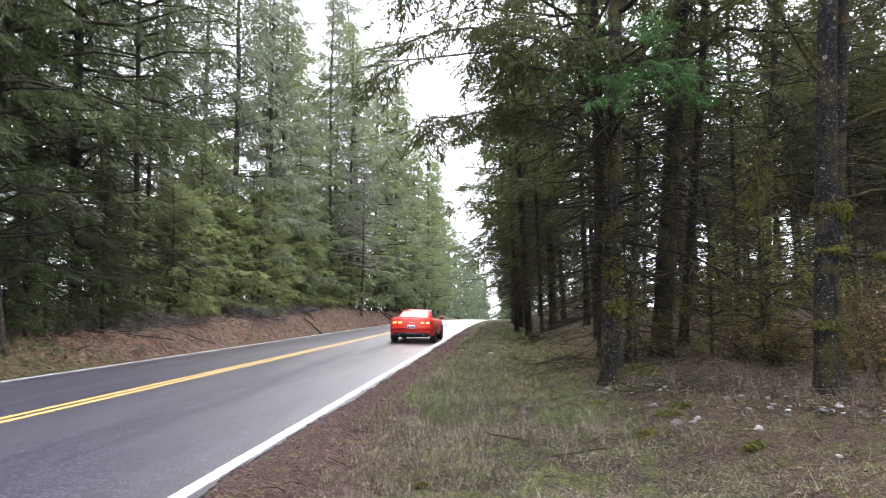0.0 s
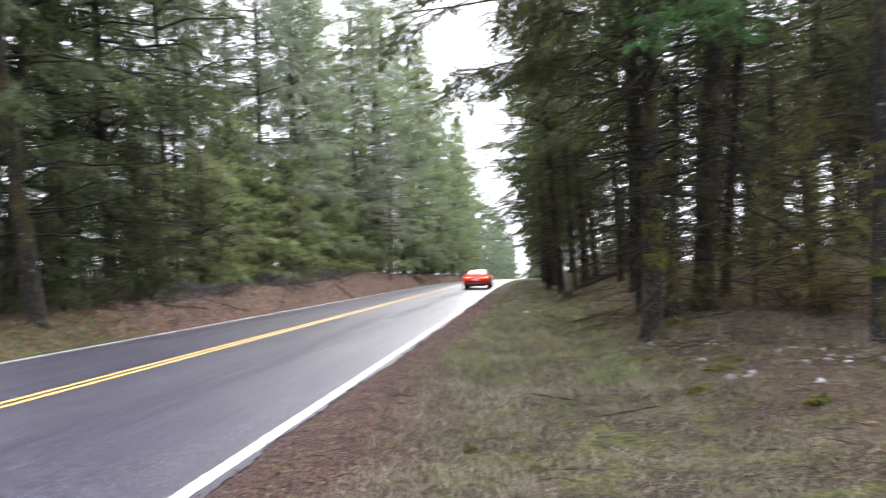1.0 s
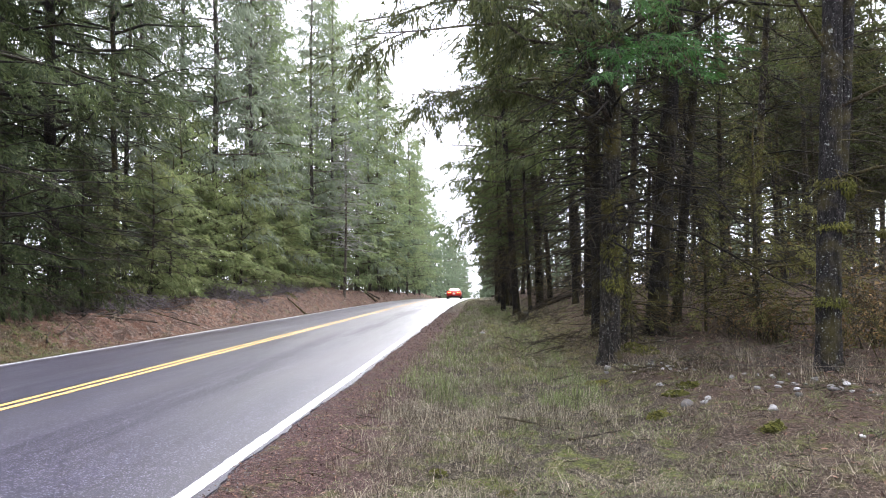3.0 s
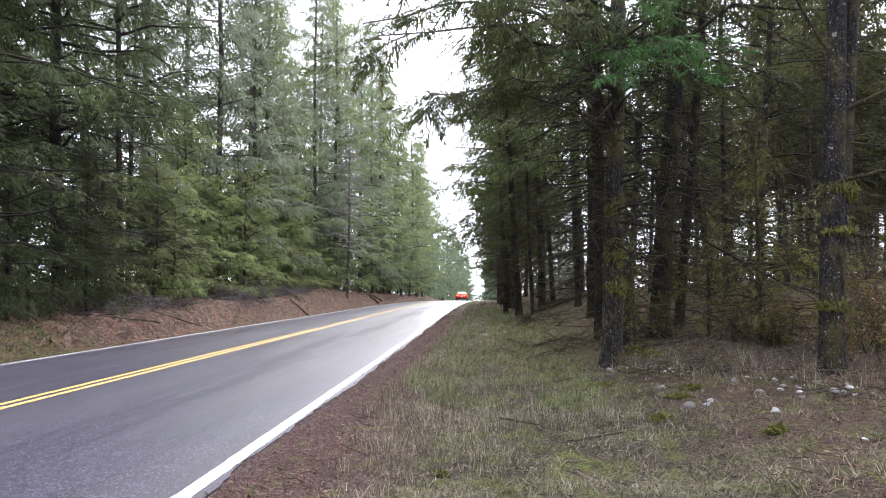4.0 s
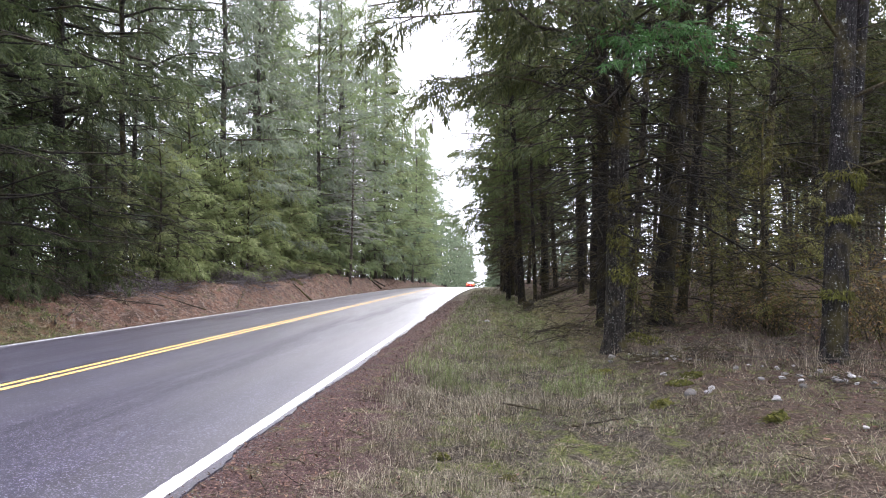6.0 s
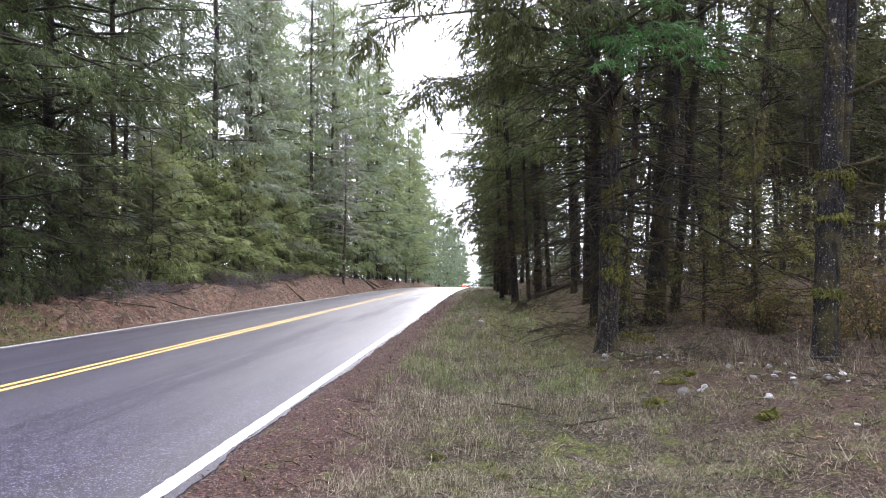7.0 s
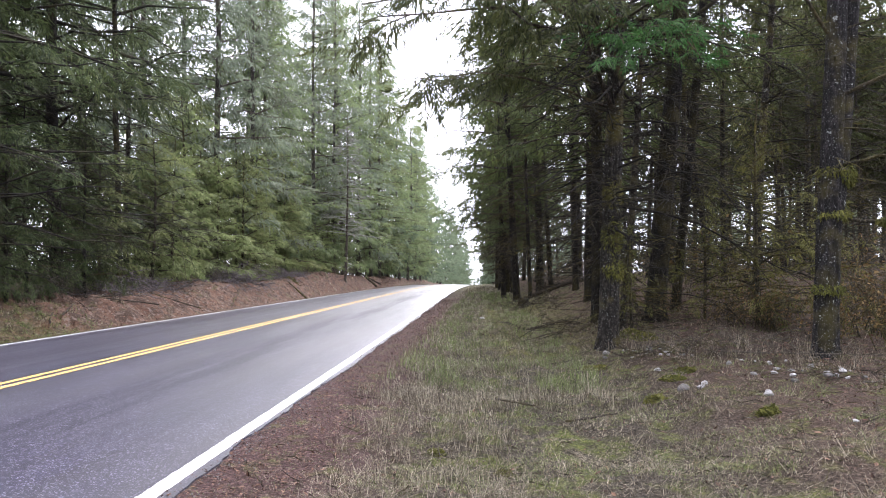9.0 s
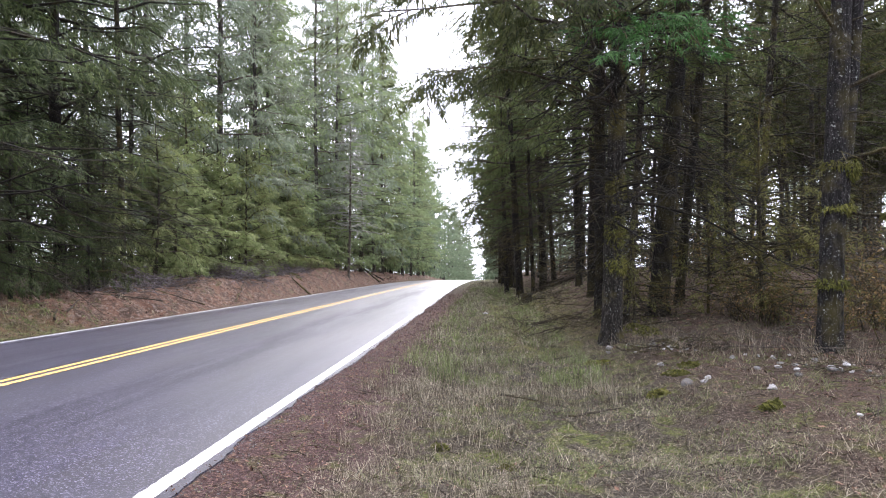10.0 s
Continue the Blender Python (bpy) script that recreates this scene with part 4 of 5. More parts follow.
blades(2800, -1.0, 6.5, 1.6, 16, 0.24, 0.0036, STRAW, 41, lambda x, y, r: (patch(x, y, 1.7, 12) > -0.2) & (r.uniform(0, 1, len(x)) < 0.5 - 0.3 * sm(2.0, 4.0, x)), "long_straw", "long bleached grass stems bent over the verge", 2.4)


blades(1500, -1.95, -0.5, 1.6, 16, 0.035, 0.005, STRAW, 42, lambda x, y, r: r.uniform(0, 1, len(x)) < sm(-1.9, -1.2, x), "short_straw", "short dry stubble on the red-brown dirt strip", 2.5)
blades(700, -1.8, -0.5, 1.6, 16, 0.03, 0.006, BLADE, 43, lambda x, y, r: patch(x, y, 0.9, 31) > 0.15, "short_grass", "short green tufts on the dirt strip", 2.0)


def litter(n, x0, x1, y0, y1, size, mat, seed, keep, name, label, cat):
    r = np.random.default_rng(seed)
    x, y = r.uniform(x0, x1, n), y0 + (y1 - y0) * r.uniform(0, 1, n) ** 1.6
    ok = keep(x, y, r)
    x, y = x[ok], y[ok]
    m = len(x)
    lies = np.where(np.abs(x - CENTRE) < RIGHT_EDGE + 0.03 - CENTRE, np.maximum(ground_z(x, y), crown_z(x, y) + 0.004), ground_z(x, y))
    c = np.stack([x, y, lies + r.uniform(0.0, 0.025, m)], -1)
    a = r.normal(0, 1, (m, 3)) * [1, 1, 0.35]
    a /= np.linalg.norm(a, axis=1)[:, None]
    b = np.cross(a, [0, 0, 1]) + r.normal(0, 0.25, (m, 3))
    s = size * r.uniform(0.4, 1.3, (m, 1)) * (1 + 0.03 * y)[:, None]
    p, q = a * s, b * s * 0.45
    tris = np.stack([np.stack([c - p, c + q, c + p], 1), np.stack([c - p, c + p, c - q], 1)], 1).reshape(-1, 3, 3)
    return tagged(new(name, soup(name, tris, mat)), label, cat, kind="stuff")


litter(19000, -1.9, 8, 1.6, 20, 0.024, LITTER, 21, lambda x, y, r: r.uniform(0, 1, len(x)) < 0.3 + 0.7 * sm(1.2, 3.5, x) + 0.5 * sm(-0.4, -1.2, x), "leaf_litter", "fallen brown leaves and needles on the ground", "leaf litter")
litter(24000, -13.5, -9.8, 11, 75, 0.03, LITTER, 22, lambda x, y, r: r.uniform(0, 1, len(x)) < 0.8, "bank_litter", "red-brown fallen leaves covering the bank", "leaf litter")
litter(15000, -2.02, -1.2, 1.6, 34, 0.013, LITTER, 24, lambda x, y, r: r.uniform(0, 1, len(x)) < sm(-2.03, -1.88, x), "edge_litter", "red-brown needles and leaves strewn over the crumbling edge", "leaf litter")
litter(9000, 4, 22, 8, 42, 0.045, LITTER, 23, lambda x, y, r: x > 4.5, "woods_litter", "brown leaf litter under the firs", "leaf litter")


def stone_mesh(seed, mat):
    r = np.random.default_rng(seed)
    bm = bmesh.new()
    bmesh.ops.create_icosphere(bm, subdivisions=2, radius=1)
    k = r.normal(0, 1, (5, 3))
    for v in bm.verts:
        n = np.array(v.co)
        f = 1 + 0.16 * math.sin(n @ k[0] * 1.6) + 0.11 * math.sin(n @ k[1] * 2.4 + 1) - 0.12 * max(0, n @ k[2] / np.linalg.norm(k[2]) - 0.5)
        v.co = Vector((n[0] * f, n[1] * f * 0.85, n[2] * f * 0.62))
    return bm_mesh("stone", bm, mat, True)


STONES = [stone_mesh(200 + k, STONE) for k in range(6)]
stone_spots = [(2.58, 6.66, 0.10), (3.27, 5.9, 0.065), (2.65, 8.05, 0.06), (2.42, 10.6, 0.075), (2.5, 10.85, 0.055), (2.75, 10.4, 0.07), (3.1, 10.1, 0.08), (3.7, 7.28, 0.045), (3.98, 7.32, 0.055),
               (4.05, 6.95, 0.04), (4.3, 7.5, 0.05), (4.75, 7.9, 0.06), (4.5, 7.0, 0.07), (4.8, 7.2, 0.05), (2.72, 6.45, 0.05), (2.85, 6.7, 0.045), (3.48, 4.65, 0.03), (3.9, 6.6, 0.05), (0.15, 18.0, 0.09), (3.0, 9.7, 0.06)]
for k in range(44):
    x, y = rng.uniform(2.2, 5.6), 0.0
    y = 10.2 - (x - 2.2) * 1.05 + rng.normal(0, 0.5)
    stone_spots.append((x, y, rng.uniform(0.02, 0.05)))
for k, (x, y, s) in enumerate(stone_spots):
    ob = new("stone", STONES[k % 6])
    ob.matrix_basis = pose(x, y, gz(x, y) + s * 0.22, rng.uniform(-15, 15), rng.uniform(-15, 15), rng.uniform(0, 360)) @ Matrix.Diagonal((s, s, s, 1))
    tagged(ob, "pale rounded field stone half sunk in the ground", "stone", "stones on the bank")

# crumbled asphalt and gravel along the road's edge
r5 = np.random.default_rng(5)
gv, gf = [], []
for k in range(2600):
    y = 1.5 + 45 * r5.uniform() ** 1.8
    x = RIGHT_EDGE + r5.gamma(1.3, 0.12) - 0.05
    s = r5.uniform(0.003, 0.010) * (1 + 0.03 * y)
    z = max(gz(x, y), float(crown_z(x, y)) - 0.1) + s * 0.3
    d = r5.normal(0, 1, (6, 3)) * 0.25 + np.array([(1, 0, 0), (-1, 0, 0), (0, 1, 0), (0, -1, 0), (0, 0, 0.8), (0, 0, -0.8)])
    gv.append(d * s + [x, y, z])
    gf.append(np.array([(0, 2, 4), (2, 1, 4), (1, 3, 4), (3, 0, 4), (2, 0, 5), (1, 2, 5), (3, 1, 5), (0, 3, 5)]) + 6 * k)
tagged(new("gravel", mesh_from("gravel", np.concatenate(gv), np.concatenate(gf), GRAVEL)), "dark damp gravel and crumbs along the asphalt edge", "gravel", kind="stuff")


# thin dark twigs strewn over the bank
r6 = np.random.default_rng(6)
strewn = Tubes()
for k in range(1100):
    y = 2.5 + 13 * r6.uniform() ** 1.4
    x = r6.uniform(0.3, 7.0) if r6.uniform() < 0.8 else r6.uniform(-1.5, 0.5)
    a, ln = r6.uniform(0, 6.28), r6.uniform(0.06, 0.28)
    p = np.array([(x + math.cos(a) * ln * q, y + math.sin(a) * ln * q) for q in (0, 0.5, 1)]) + r6.normal(0, 0.02, (3, 2))
    strewn.add(np.column_stack([p, ground_z(p[:, 0], p[:, 1]) + [0.01, r6.uniform(0.01, 0.05), r6.uniform(0.0, 0.07)]]), [0.005, 0.004, 0.002], 3)
tagged(new("twig_litter", strewn.mesh("twig_litter", TWIG, False)), "small dark twigs strewn over the bank", "twigs", kind="stuff")


def weed_stalk(x, y, h, seed):
    """One dead upright weed: a stem with a few side stems."""
    r = np.random.default_rng(seed)
    ob = new("weed_stalk")
    stem = limb(r, np.array([0, 0, -0.03]), r.uniform(0, 6.28), r.uniform(1.3, 1.5), h, 0.05, 6)
    tb = Tubes()
    tb.add(stem, np.linspace(0.005, 0.002, 6), 5)
    part("stem", tb.mesh("stem", DEADWOOD), ob)
    for k in range(4):
        tw = Tubes()
        tw.add(limb(r, at(stem, r.uniform(0.4, 0.95)), r.uniform(0, 6.28), r.uniform(0.4, 1.1), h * r.uniform(0.12, 0.3), 0.1, 4), [0.003, 0.0025, 0.002, 0.0015], 4)
        part("side_stem", tw.mesh("side_stem", DEADWOOD), ob)
    ob.matrix_basis = pose(x, y, gz(x, y))
    return tagged(ob, "dead pale upright weed stalk in the grass", "weed", "weeds on the verge")


for k, (x, y, h) in enumerate(((2.55, 3.7, 0.42), (0.55, 3.3, 0.3), (2.1, 4.6, 0.3), (3.5, 4.4, 0.35), (3.0, 9.0, 0.6), (3.3, 8.6, 0.5), (4.1, 8.4, 0.5), (2.9, 9.5, 0.6), (4.6, 8.6, 0.45), (5.0, 7.2, 0.5), (-0.3, 4.2, 0.35), (1.4, 7.6, 0.4), (3.7, 9.2, 0.6), (5.3, 7.7, 0.5))):
    weed_stalk(x, y, h, 400 + k)


# ---- fallen wood ----
def stick(name, a, b, thick, lab, cat="branch", forks=2, mat=None, lift=0.02, bend=0.035, seed=0):
    """A fallen branch from a to b on the ground."""
    r = np.random.default_rng(seed + int(abs(a[0] * 100 + a[1] * 10)))
    a, b = np.array(a, float), np.array(b, float)
    ln = np.linalg.norm(b - a)
    n = 8
    p = a + (b - a) * np.linspace(0, 1, n)[:, None] + r.normal(0, bend * ln / 3, (n, 2))
    tops = np.linspace(lift, lift + r.uniform(0, 0.08) * ln, n)
    floor = ground_z(p[:, 0], p[:, 1])
    line = np.linspace(floor[0], floor[-1], n)
    line = line + max(0.0, float(np.max(floor - line)) * 0.8)
    pts = np.column_stack([p, line + tops])
    ob = new(name)
    tb = Tubes()
    tb.add(pts, np.linspace(thick, thick * 0.4, n), 7)
    part("stem", tb.mesh("stem", mat or TWIG), ob)
    for k in range(forks):
        q = r.uniform(0.3, 0.9)
        d = (b - a) / ln
        ya = math.atan2(d[1], d[0]) + r.choice([-1, 1]) * r.uniform(0.4, 0.9)
        tw = Tubes()
        tw.add(limb(r, at(pts, q), ya, r.uniform(0, 0.5), ln * r.uniform(0.2, 0.4), 0.3), np.linspace(thick * 0.5, 0.003, 5), 5)
        part("fork", tw.mesh("fork", mat or TWIG), ob)
    return tagged(ob, lab, cat)


dark_lab, grey_lab = "dark fallen branch lying in the grass", "grey fallen branch on the earth bank"
stick("fallen_branch", (0.25, 6.35), (0.62, 5.75), 0.018, dark_lab, forks=3)
stick("fallen_branch", (0.95, 5.25), (1.55, 5.65), 0.014, dark_lab)
stick("fallen_branch", (1.45, 6.1), (1.85, 6.75), 0.017, dark_lab, forks=1)
stick("fallen_branch", (-0.95, 6.9), (-0.7, 6.2), 0.010, "thin pale stick lying on the dirt verge", forks=0, mat=DEADWOOD)
stick("fallen_branch", (1.2, 9.6), (2.2, 10.3), 0.014, dark_lab)
stick("fallen_branch", (0.9, 12.5), (2.0, 13.2), 0.016, dark_lab, forks=3)
stick("fallen_branch", (1.2, 14.8), (2.6, 15.6), 0.02, dark_lab, forks=3)
stick("fallen_branch", (2.6, 11.9), (4.1, 11.5), 0.03, dark_lab, forks=2)
stick("fallen_branch", (4.0, 9.3), (5.6, 7.6), 0.015, "pale dead branch tangled in weeds", forks=4, mat=DEADWOOD)
stick("fallen_branch", (4.6, 6.4), (5.9, 6.9), 0.014, "pale dead branch tangled in weeds", forks=4, mat=DEADWOOD)
stick("fallen_log", (-10.0, 35.0), (-11.25, 35.3), 0.07, "short dark log lying on the bank", "log", 0)
stick("fallen_log", (-9.95, 60.0), (-11.6, 60.5), 0.11, "dark fallen log on the bank beside the road", "log", 2)
stick("fallen_log", (-10.1, 63.0), (-11.8, 61.0), 0.09, "dark fallen log on the bank beside the road", "log", 1)
stick("fallen_branch", (-10.5, 18.9), (-11.3, 16.3), 0.022, grey_lab, forks=1)
stick("fallen_branch", (-11.7, 16.8), (-11.9, 19.6), 0.035, grey_lab, forks=3)
stick("fallen_branch", (-10.3, 21.5), (-11.2, 19.5), 0.025, grey_lab, forks=1)
stick("fallen_branch", (-10.4, 13.4), (-10.9, 14.2), 0.03, grey_lab, forks=1)
stick("fallen_branch", (-10.9, 14.6), (-11.2, 15.6), 0.03, grey_lab, forks=2)
stick("fallen_branch", (-10.2, 24.3), (-11.0, 27.3), 0.03, grey_lab, forks=2)
stick("fallen_log", (2.3, 26.0), (5.6, 27.2), 0.10, "rotting dark log under the firs", "log", 3)
stick("fallen_log", (3.0, 27.4), (6.8, 26.4), 0.08, "rotting dark log under the firs", "log", 3)


def brush_pile(x, y, rx, ry, h, n, seed, mat, lab, thick=1.0, reach=1.0):
    r = np.random.default_rng(seed)
    tb = Tubes()
    for k in range(n):
        a, q = r.uniform(0, 6.28), r.uniform(0, 1) ** 0.6
        px, py = x + math.cos(a) * rx * q, y + math.sin(a) * ry * q
        z = gz(px, py) + h * (1 - q) * r.uniform(0, 1) + 0.02
        p = limb(r, np.array([px, py, z]), r.uniform(0, 6.28), r.uniform(-0.3, 0.75), r.uniform(0.4, 1.5) * reach, r.uniform(0, 0.3))
        tb.add(p, np.linspace(r.uniform(0.004, 0.013), 0.003, 5) * thick, 4)
        for q2 in range(3):
            tb.add(limb(r, at(p, r.uniform(0.3, 1)), r.uniform(0, 6.28), r.uniform(-0.4, 0.6), r.uniform(0.2, 0.6) * reach, 0.2, 3), np.array([0.005, 0.004, 0.002]) * thick, 3)
    return tagged(new("brush_pile", tb.mesh("brush_pile", mat, False)), lab, "brush pile", kind="stuff")


brush_pile(-12.0, 29.0, 1.2, 3.0, 1.1, 190, 31, BRUSHWOOD, "heap of grey dead branches on top of the bank", 2.0)
brush_pile(-12.2, 20.5, 0.9, 2.8, 0.8, 130, 32, BRUSHWOOD, "tangle of grey brushwood under the dark firs", 1.7)
brush_pile(-12.2, 37.5, 0.9, 3.4, 0.7, 110, 34, BRUSHWOOD, "tangle of grey brushwood along the bank", 2.0)
brush_pile(4.6, 26.6, 2.4, 1.6, 0.9, 110, 33, TWIG, "tangled dark brushwood between the fir trunks")
brush_pile(4.4, 9.9, 1.9, 0.8, 0.35, 80, 35, DEADWOOD, "tangle of thin dead stems between the tree bases", reach=0.5)
brush_pile(3.3, 9.2, 0.9, 0.7, 0.15, 60, 37, TWIG, "dark twigs and dead stems heaped about the field stones", reach=0.4)
brush_pile(4.5, 6.9, 0.9, 0.6, 0.10, 36, 38, TWIG, "dark twigs and dead stems heaped about the field stones", 0.6, 0.4)
brush_pile(1.7, 13.6, 1.0, 2.2, 0.2, 60, 39, TWIG, "dark fallen twigs on the mossy slope")
brush_pile(2.0, 21.0, 0.9, 3.2, 0.45, 80, 40, TWIG, "dark brushwood along the forest's edge")
brush_pile(3.4, 13.2, 1.2, 1.2, 0.4, 50, 36, TWIG, "dark brushwood behind the mossy fir")


def shrub(seed, height, stems, mat, leaf=None, leaves=0, leaf_size=0.05):
    """A loose thicket bush: thin arching stems, forking twigs, a few leaves."""
    r = np.random.default_rng(seed)
    ob = new("shrub")
    tb, spots = Tubes(), []
    for k in range(stems):
        ya = r.uniform(0, 6.28)
        p = limb(r, np.array([r.normal(0, 0.15), r.normal(0, 0.15), -0.05]), ya, r.uniform(0.8, 1.45), height * r.uniform(0.6, 1.1), r.uniform(0, 0.3), 5)
        tb.add(p, np.linspace(0.012, 0.004, 5), 3)
        for q in range(7):
            t = limb(r, at(p, r.uniform(0.25, 1)), r.uniform(0, 6.28), r.uniform(-0.2, 0.9), height * r.uniform(0.12, 0.4), 0.2, 3)
            tb.add(t, [0.006, 0.005, 0.002], 3)
            spots += [at(t, v) for v in r.uniform(0.2, 1, max(1, leaves))]
    tagged(part("twigwork", tb.mesh("twigwork", mat, False), ob), kind="stuff")
    if leaf:
        c = np.array(spots) + r.normal(0, 0.03, (len(spots), 3))
        a = r.normal(0, 1, c.shape)
        a /= np.linalg.norm(a, axis=1)[:, None]
        b = np.cross(a, r.normal(0, 1, c.shape))
        s = leaf_size * r.uniform(0.5, 1.3, (len(c), 1))
        tris = np.stack([np.stack([c - a * s, c + b * s * 0.4, c + a * s], 1), np.stack([c - a * s, c + a * s, c - b * s * 0.4], 1)], 1).reshape(-1, 3, 3)
        part("foliage", soup("foliage", tris, leaf), ob)
    return ob


THICKETS = [tagged(shrub(300 + k, 2.3, 12, DEADWOOD, BRUSH, 2, 0.06), "brown leafless thicket shrub on the forest floor", "shrub", "undergrowth") for k in range(3)]
MOSSY = [tagged(shrub(310 + k, 1.5, 18, TWIG_MOSSY, BRUSH, 6, 0.028), "low mossy bramble bush with olive leaves", "shrub", "undergrowth") for k in range(2)]
GREYISH = [tagged(shrub(320 + k, 1.2, 14, DEADWOOD, None), "grey bare-twigged bush on the bank", "shrub", "undergrowth") for k in range(2)]
seen_protos = set()


def set_shrub(kind, x, y, s):
    p = kind[int(rng.integers(0, len(kind)))]
    ob = copy_thing(p, Matrix.Identity(4)) if p.name in seen_protos else p
    seen_protos.add(p.name)
    ob.matrix_basis = pose(x, y, gz(x, y), 0, 0, rng.uniform(0, 360)) @ Matrix.Diagonal((s, s, s * rng.uniform(0.8, 1.2), 1))


for k in range(46):
    x = rng.uniform(5.8, 22)
    set_shrub(THICKETS, x, rng.uniform(11 if x > 8 else 16, 38), rng.uniform(0.6, 1.3))
for x, y, s in ((6.4, 10.6, 0.9), (7.2, 9.8, 1.0), (7.6, 11.2, 1.1), (6.0, 12.0, 0.9), (8.2, 9.4, 1.0), (6.7, 13.2, 1.0), (5.7, 12.9, 0.8), (7.2, 8.2, 0.8), (8.6, 12.2, 1.2), (4.3, 13.3, 0.6), (9.4, 10.6, 1.2)):
    set_shrub(MOSSY, x, y, s)
for k in range(32):
    set_shrub(GREYISH, -11.8 - rng.uniform(0, 1.3), 15 + k * 1.5, rng.uniform(0.6, 1.1))
for k in range(26):
    set_shrub(THICKETS, rng.uniform(-20, -13.6), 15 + k * 1.9, rng.uniform(0.5, 1.0))
for k in range(14):
    set_shrub(THICKETS, rng.uniform(3.5, 8), rng.uniform(28, 55), rng.uniform(0.5, 1.0))


for k in range(24):
    y = rng.uniform(36, 60)
    set_shrub(THICKETS, y * rng.uniform(0.2, 0.75), y, rng.uniform(0.8, 1.4))

# ---- stump and mossy mound ----
def stump(x, y, radius, height):
    bm = bmesh.new()
    r = np.random.default_rng(77)
    rings = []
    for h, k in ((-0.15, 1.3), (0.05, 1.12), (height * 0.5, 0.98), (height, 0.95), (height + 0.01, 0.6), (height - 0.03, 0.0)):
        if k == 0:
            rings.append([bm.verts.new((0, 0, h))])
            continue
        ring = []
        for i in range(14):
            a = i * 2 * math.pi / 14
            q = radius * k * (1 + 0.12 * math.sin(3 * a + 1) + 0.05 * r.normal())
            ring.append(bm.verts.new((math.cos(a) * q, math.sin(a) * q, h + (0.05 * math.sin(2 * a) if h > height * 0.7 else 0))))
        rings.append(ring)
    for lo, hi in zip(rings, rings[1:]):
        for i in range(14):
            j = (i + 1) % 14
            bm.faces.new((lo[i], lo[j], hi[0]) if len(hi) == 1 else (lo[i], lo[j], hi[j], hi[i]))
    ob = new("stump", bm_mesh("stump", bm, BARK_SHADED, True))
    ob.matrix_basis = pose(x, y, gz(x, y))
    return tagged(ob, "small dark weathered stump on the grassy bank", "stump")


stump(1.72, 22.4, 0.21, 0.34)
for x, y, s in ((3.05, 11.6, 0.28), (-0.35, 4.4, 0.04), (0.25, 4.0, 0.04), (3.0, 7.9, 0.10), (-11.6, 37.0, 0.4), (1.9, 8.9, 0.15), (2.62, 7.25, 0.12), (2.9, 5.1, 0.07), (2.1, 6.2, 0.08), (3.3, 11.3, 0.2)):
    r = np.random.default_rng(int(x * 50 + 900))
    n = 700
    a, q = r.uniform(0, 6.28, n), np.sqrt(r.uniform(0, 1, n)) * s
    px, py = x + np.cos(a) * q * 1.4, y + np.sin(a) * q
    pz = ground_z(px, py) + 0.35 * s * (1 - (q / s) ** 2)
    o = np.stack([px, py, pz], -1)
    d = r.normal(0, 1, (n, 3)) * [1, 1, 0.6] + [0, 0, 0.7]
    w = np.cross(d, r.normal(0, 1, (n, 3))) * 0.010
    tagged(new("moss_cushion", soup("moss_cushion", np.stack([o - w, o + w, o + d * 0.02], 1), MOSS)), "yellow-green moss cushion on the ground", "moss", "moss on the verge")


# ---- the red coupe ----
RED = plain("red_car_paint", (0.62, 0.028, 0.012), 0.38, grain=0.03, scale=3, coat=0.25)
BLACK_PLASTIC = plain("black_car_plastic", (0.018, 0.018, 0.02), 0.5, grain=0.2)
RUBBER = plain("tyre_rubber", (0.02, 0.02, 0.02), 0.85, grain=0.3)
RIM = plain("dark_alloy_rim", (0.25, 0.25, 0.26), 0.3, 0.9, 0.1)
CAR_GLASS = plain("car_window_glass", (0.03, 0.035, 0.04), 0.05, grain=0.05, coat=1.0)
CHROME = plain("exhaust_chrome", (0.22, 0.22, 0.23), 0.4, 1.0, 0.05)
PLATE = plain("number_plate", (0.75, 0.76, 0.78), 0.4, grain=0.05)
PLATE_INK = plain("plate_ink", (0.08, 0.08, 0.2), 0.5)
EMBLEM = plain("emblem_gold", (0.6, 0.5, 0.25), 0.3, 0.8, 0.1)
TAIL_LIGHT = plain("lit_tail_light", (1.0, 0.10, 0.02), 0.2, emit=2.2, grain=0.02)
TAIL_INNER = plain("lit_tail_light_core", (1.0, 0.42, 0.12), 0.2, emit=3.0, grain=0.02)


def loft(name, sections, mat, closed_ends=True, smooth=True):
    """A skin over rings of equal count, each a list of (x, y, z)."""
    bm = bmesh.new()
    rings = [[bm.verts.new(p) for p in s] for s in sections]
    n = len(rings[0])
    for a, b in zip(rings, rings[1:]):
        for i in range(n):
            j = (i + 1) % n
            bm.faces.new((a[i], a[j], b[j], b[i]))
    if closed_ends:
        bm.faces.new(rings[0][::-1])
        bm.faces.new(rings[-1])
    bmesh.ops.recalc_face_normals(bm, faces=bm.faces)
    return bm_mesh(name, bm, mat, smooth)


def block(name, centre, size, mat, bevel=0.02, taper=1.0):
    bm = bmesh.new()
    bmesh.ops.create_cube(bm, size=1)
    for v in bm.verts:
        k = taper if v.co.z > 0 else 1
        v.co = Vector((v.co.x * size[0] * k + centre[0], v.co.y * size[1] + centre[1], v.co.z * size[2] + centre[2]))
    bmesh.ops.bevel(bm, geom=bm.edges[:], offset=min(bevel, min(size) * 0.4), segments=2, affect="EDGES")
    return bm_mesh(name, bm, mat, True)


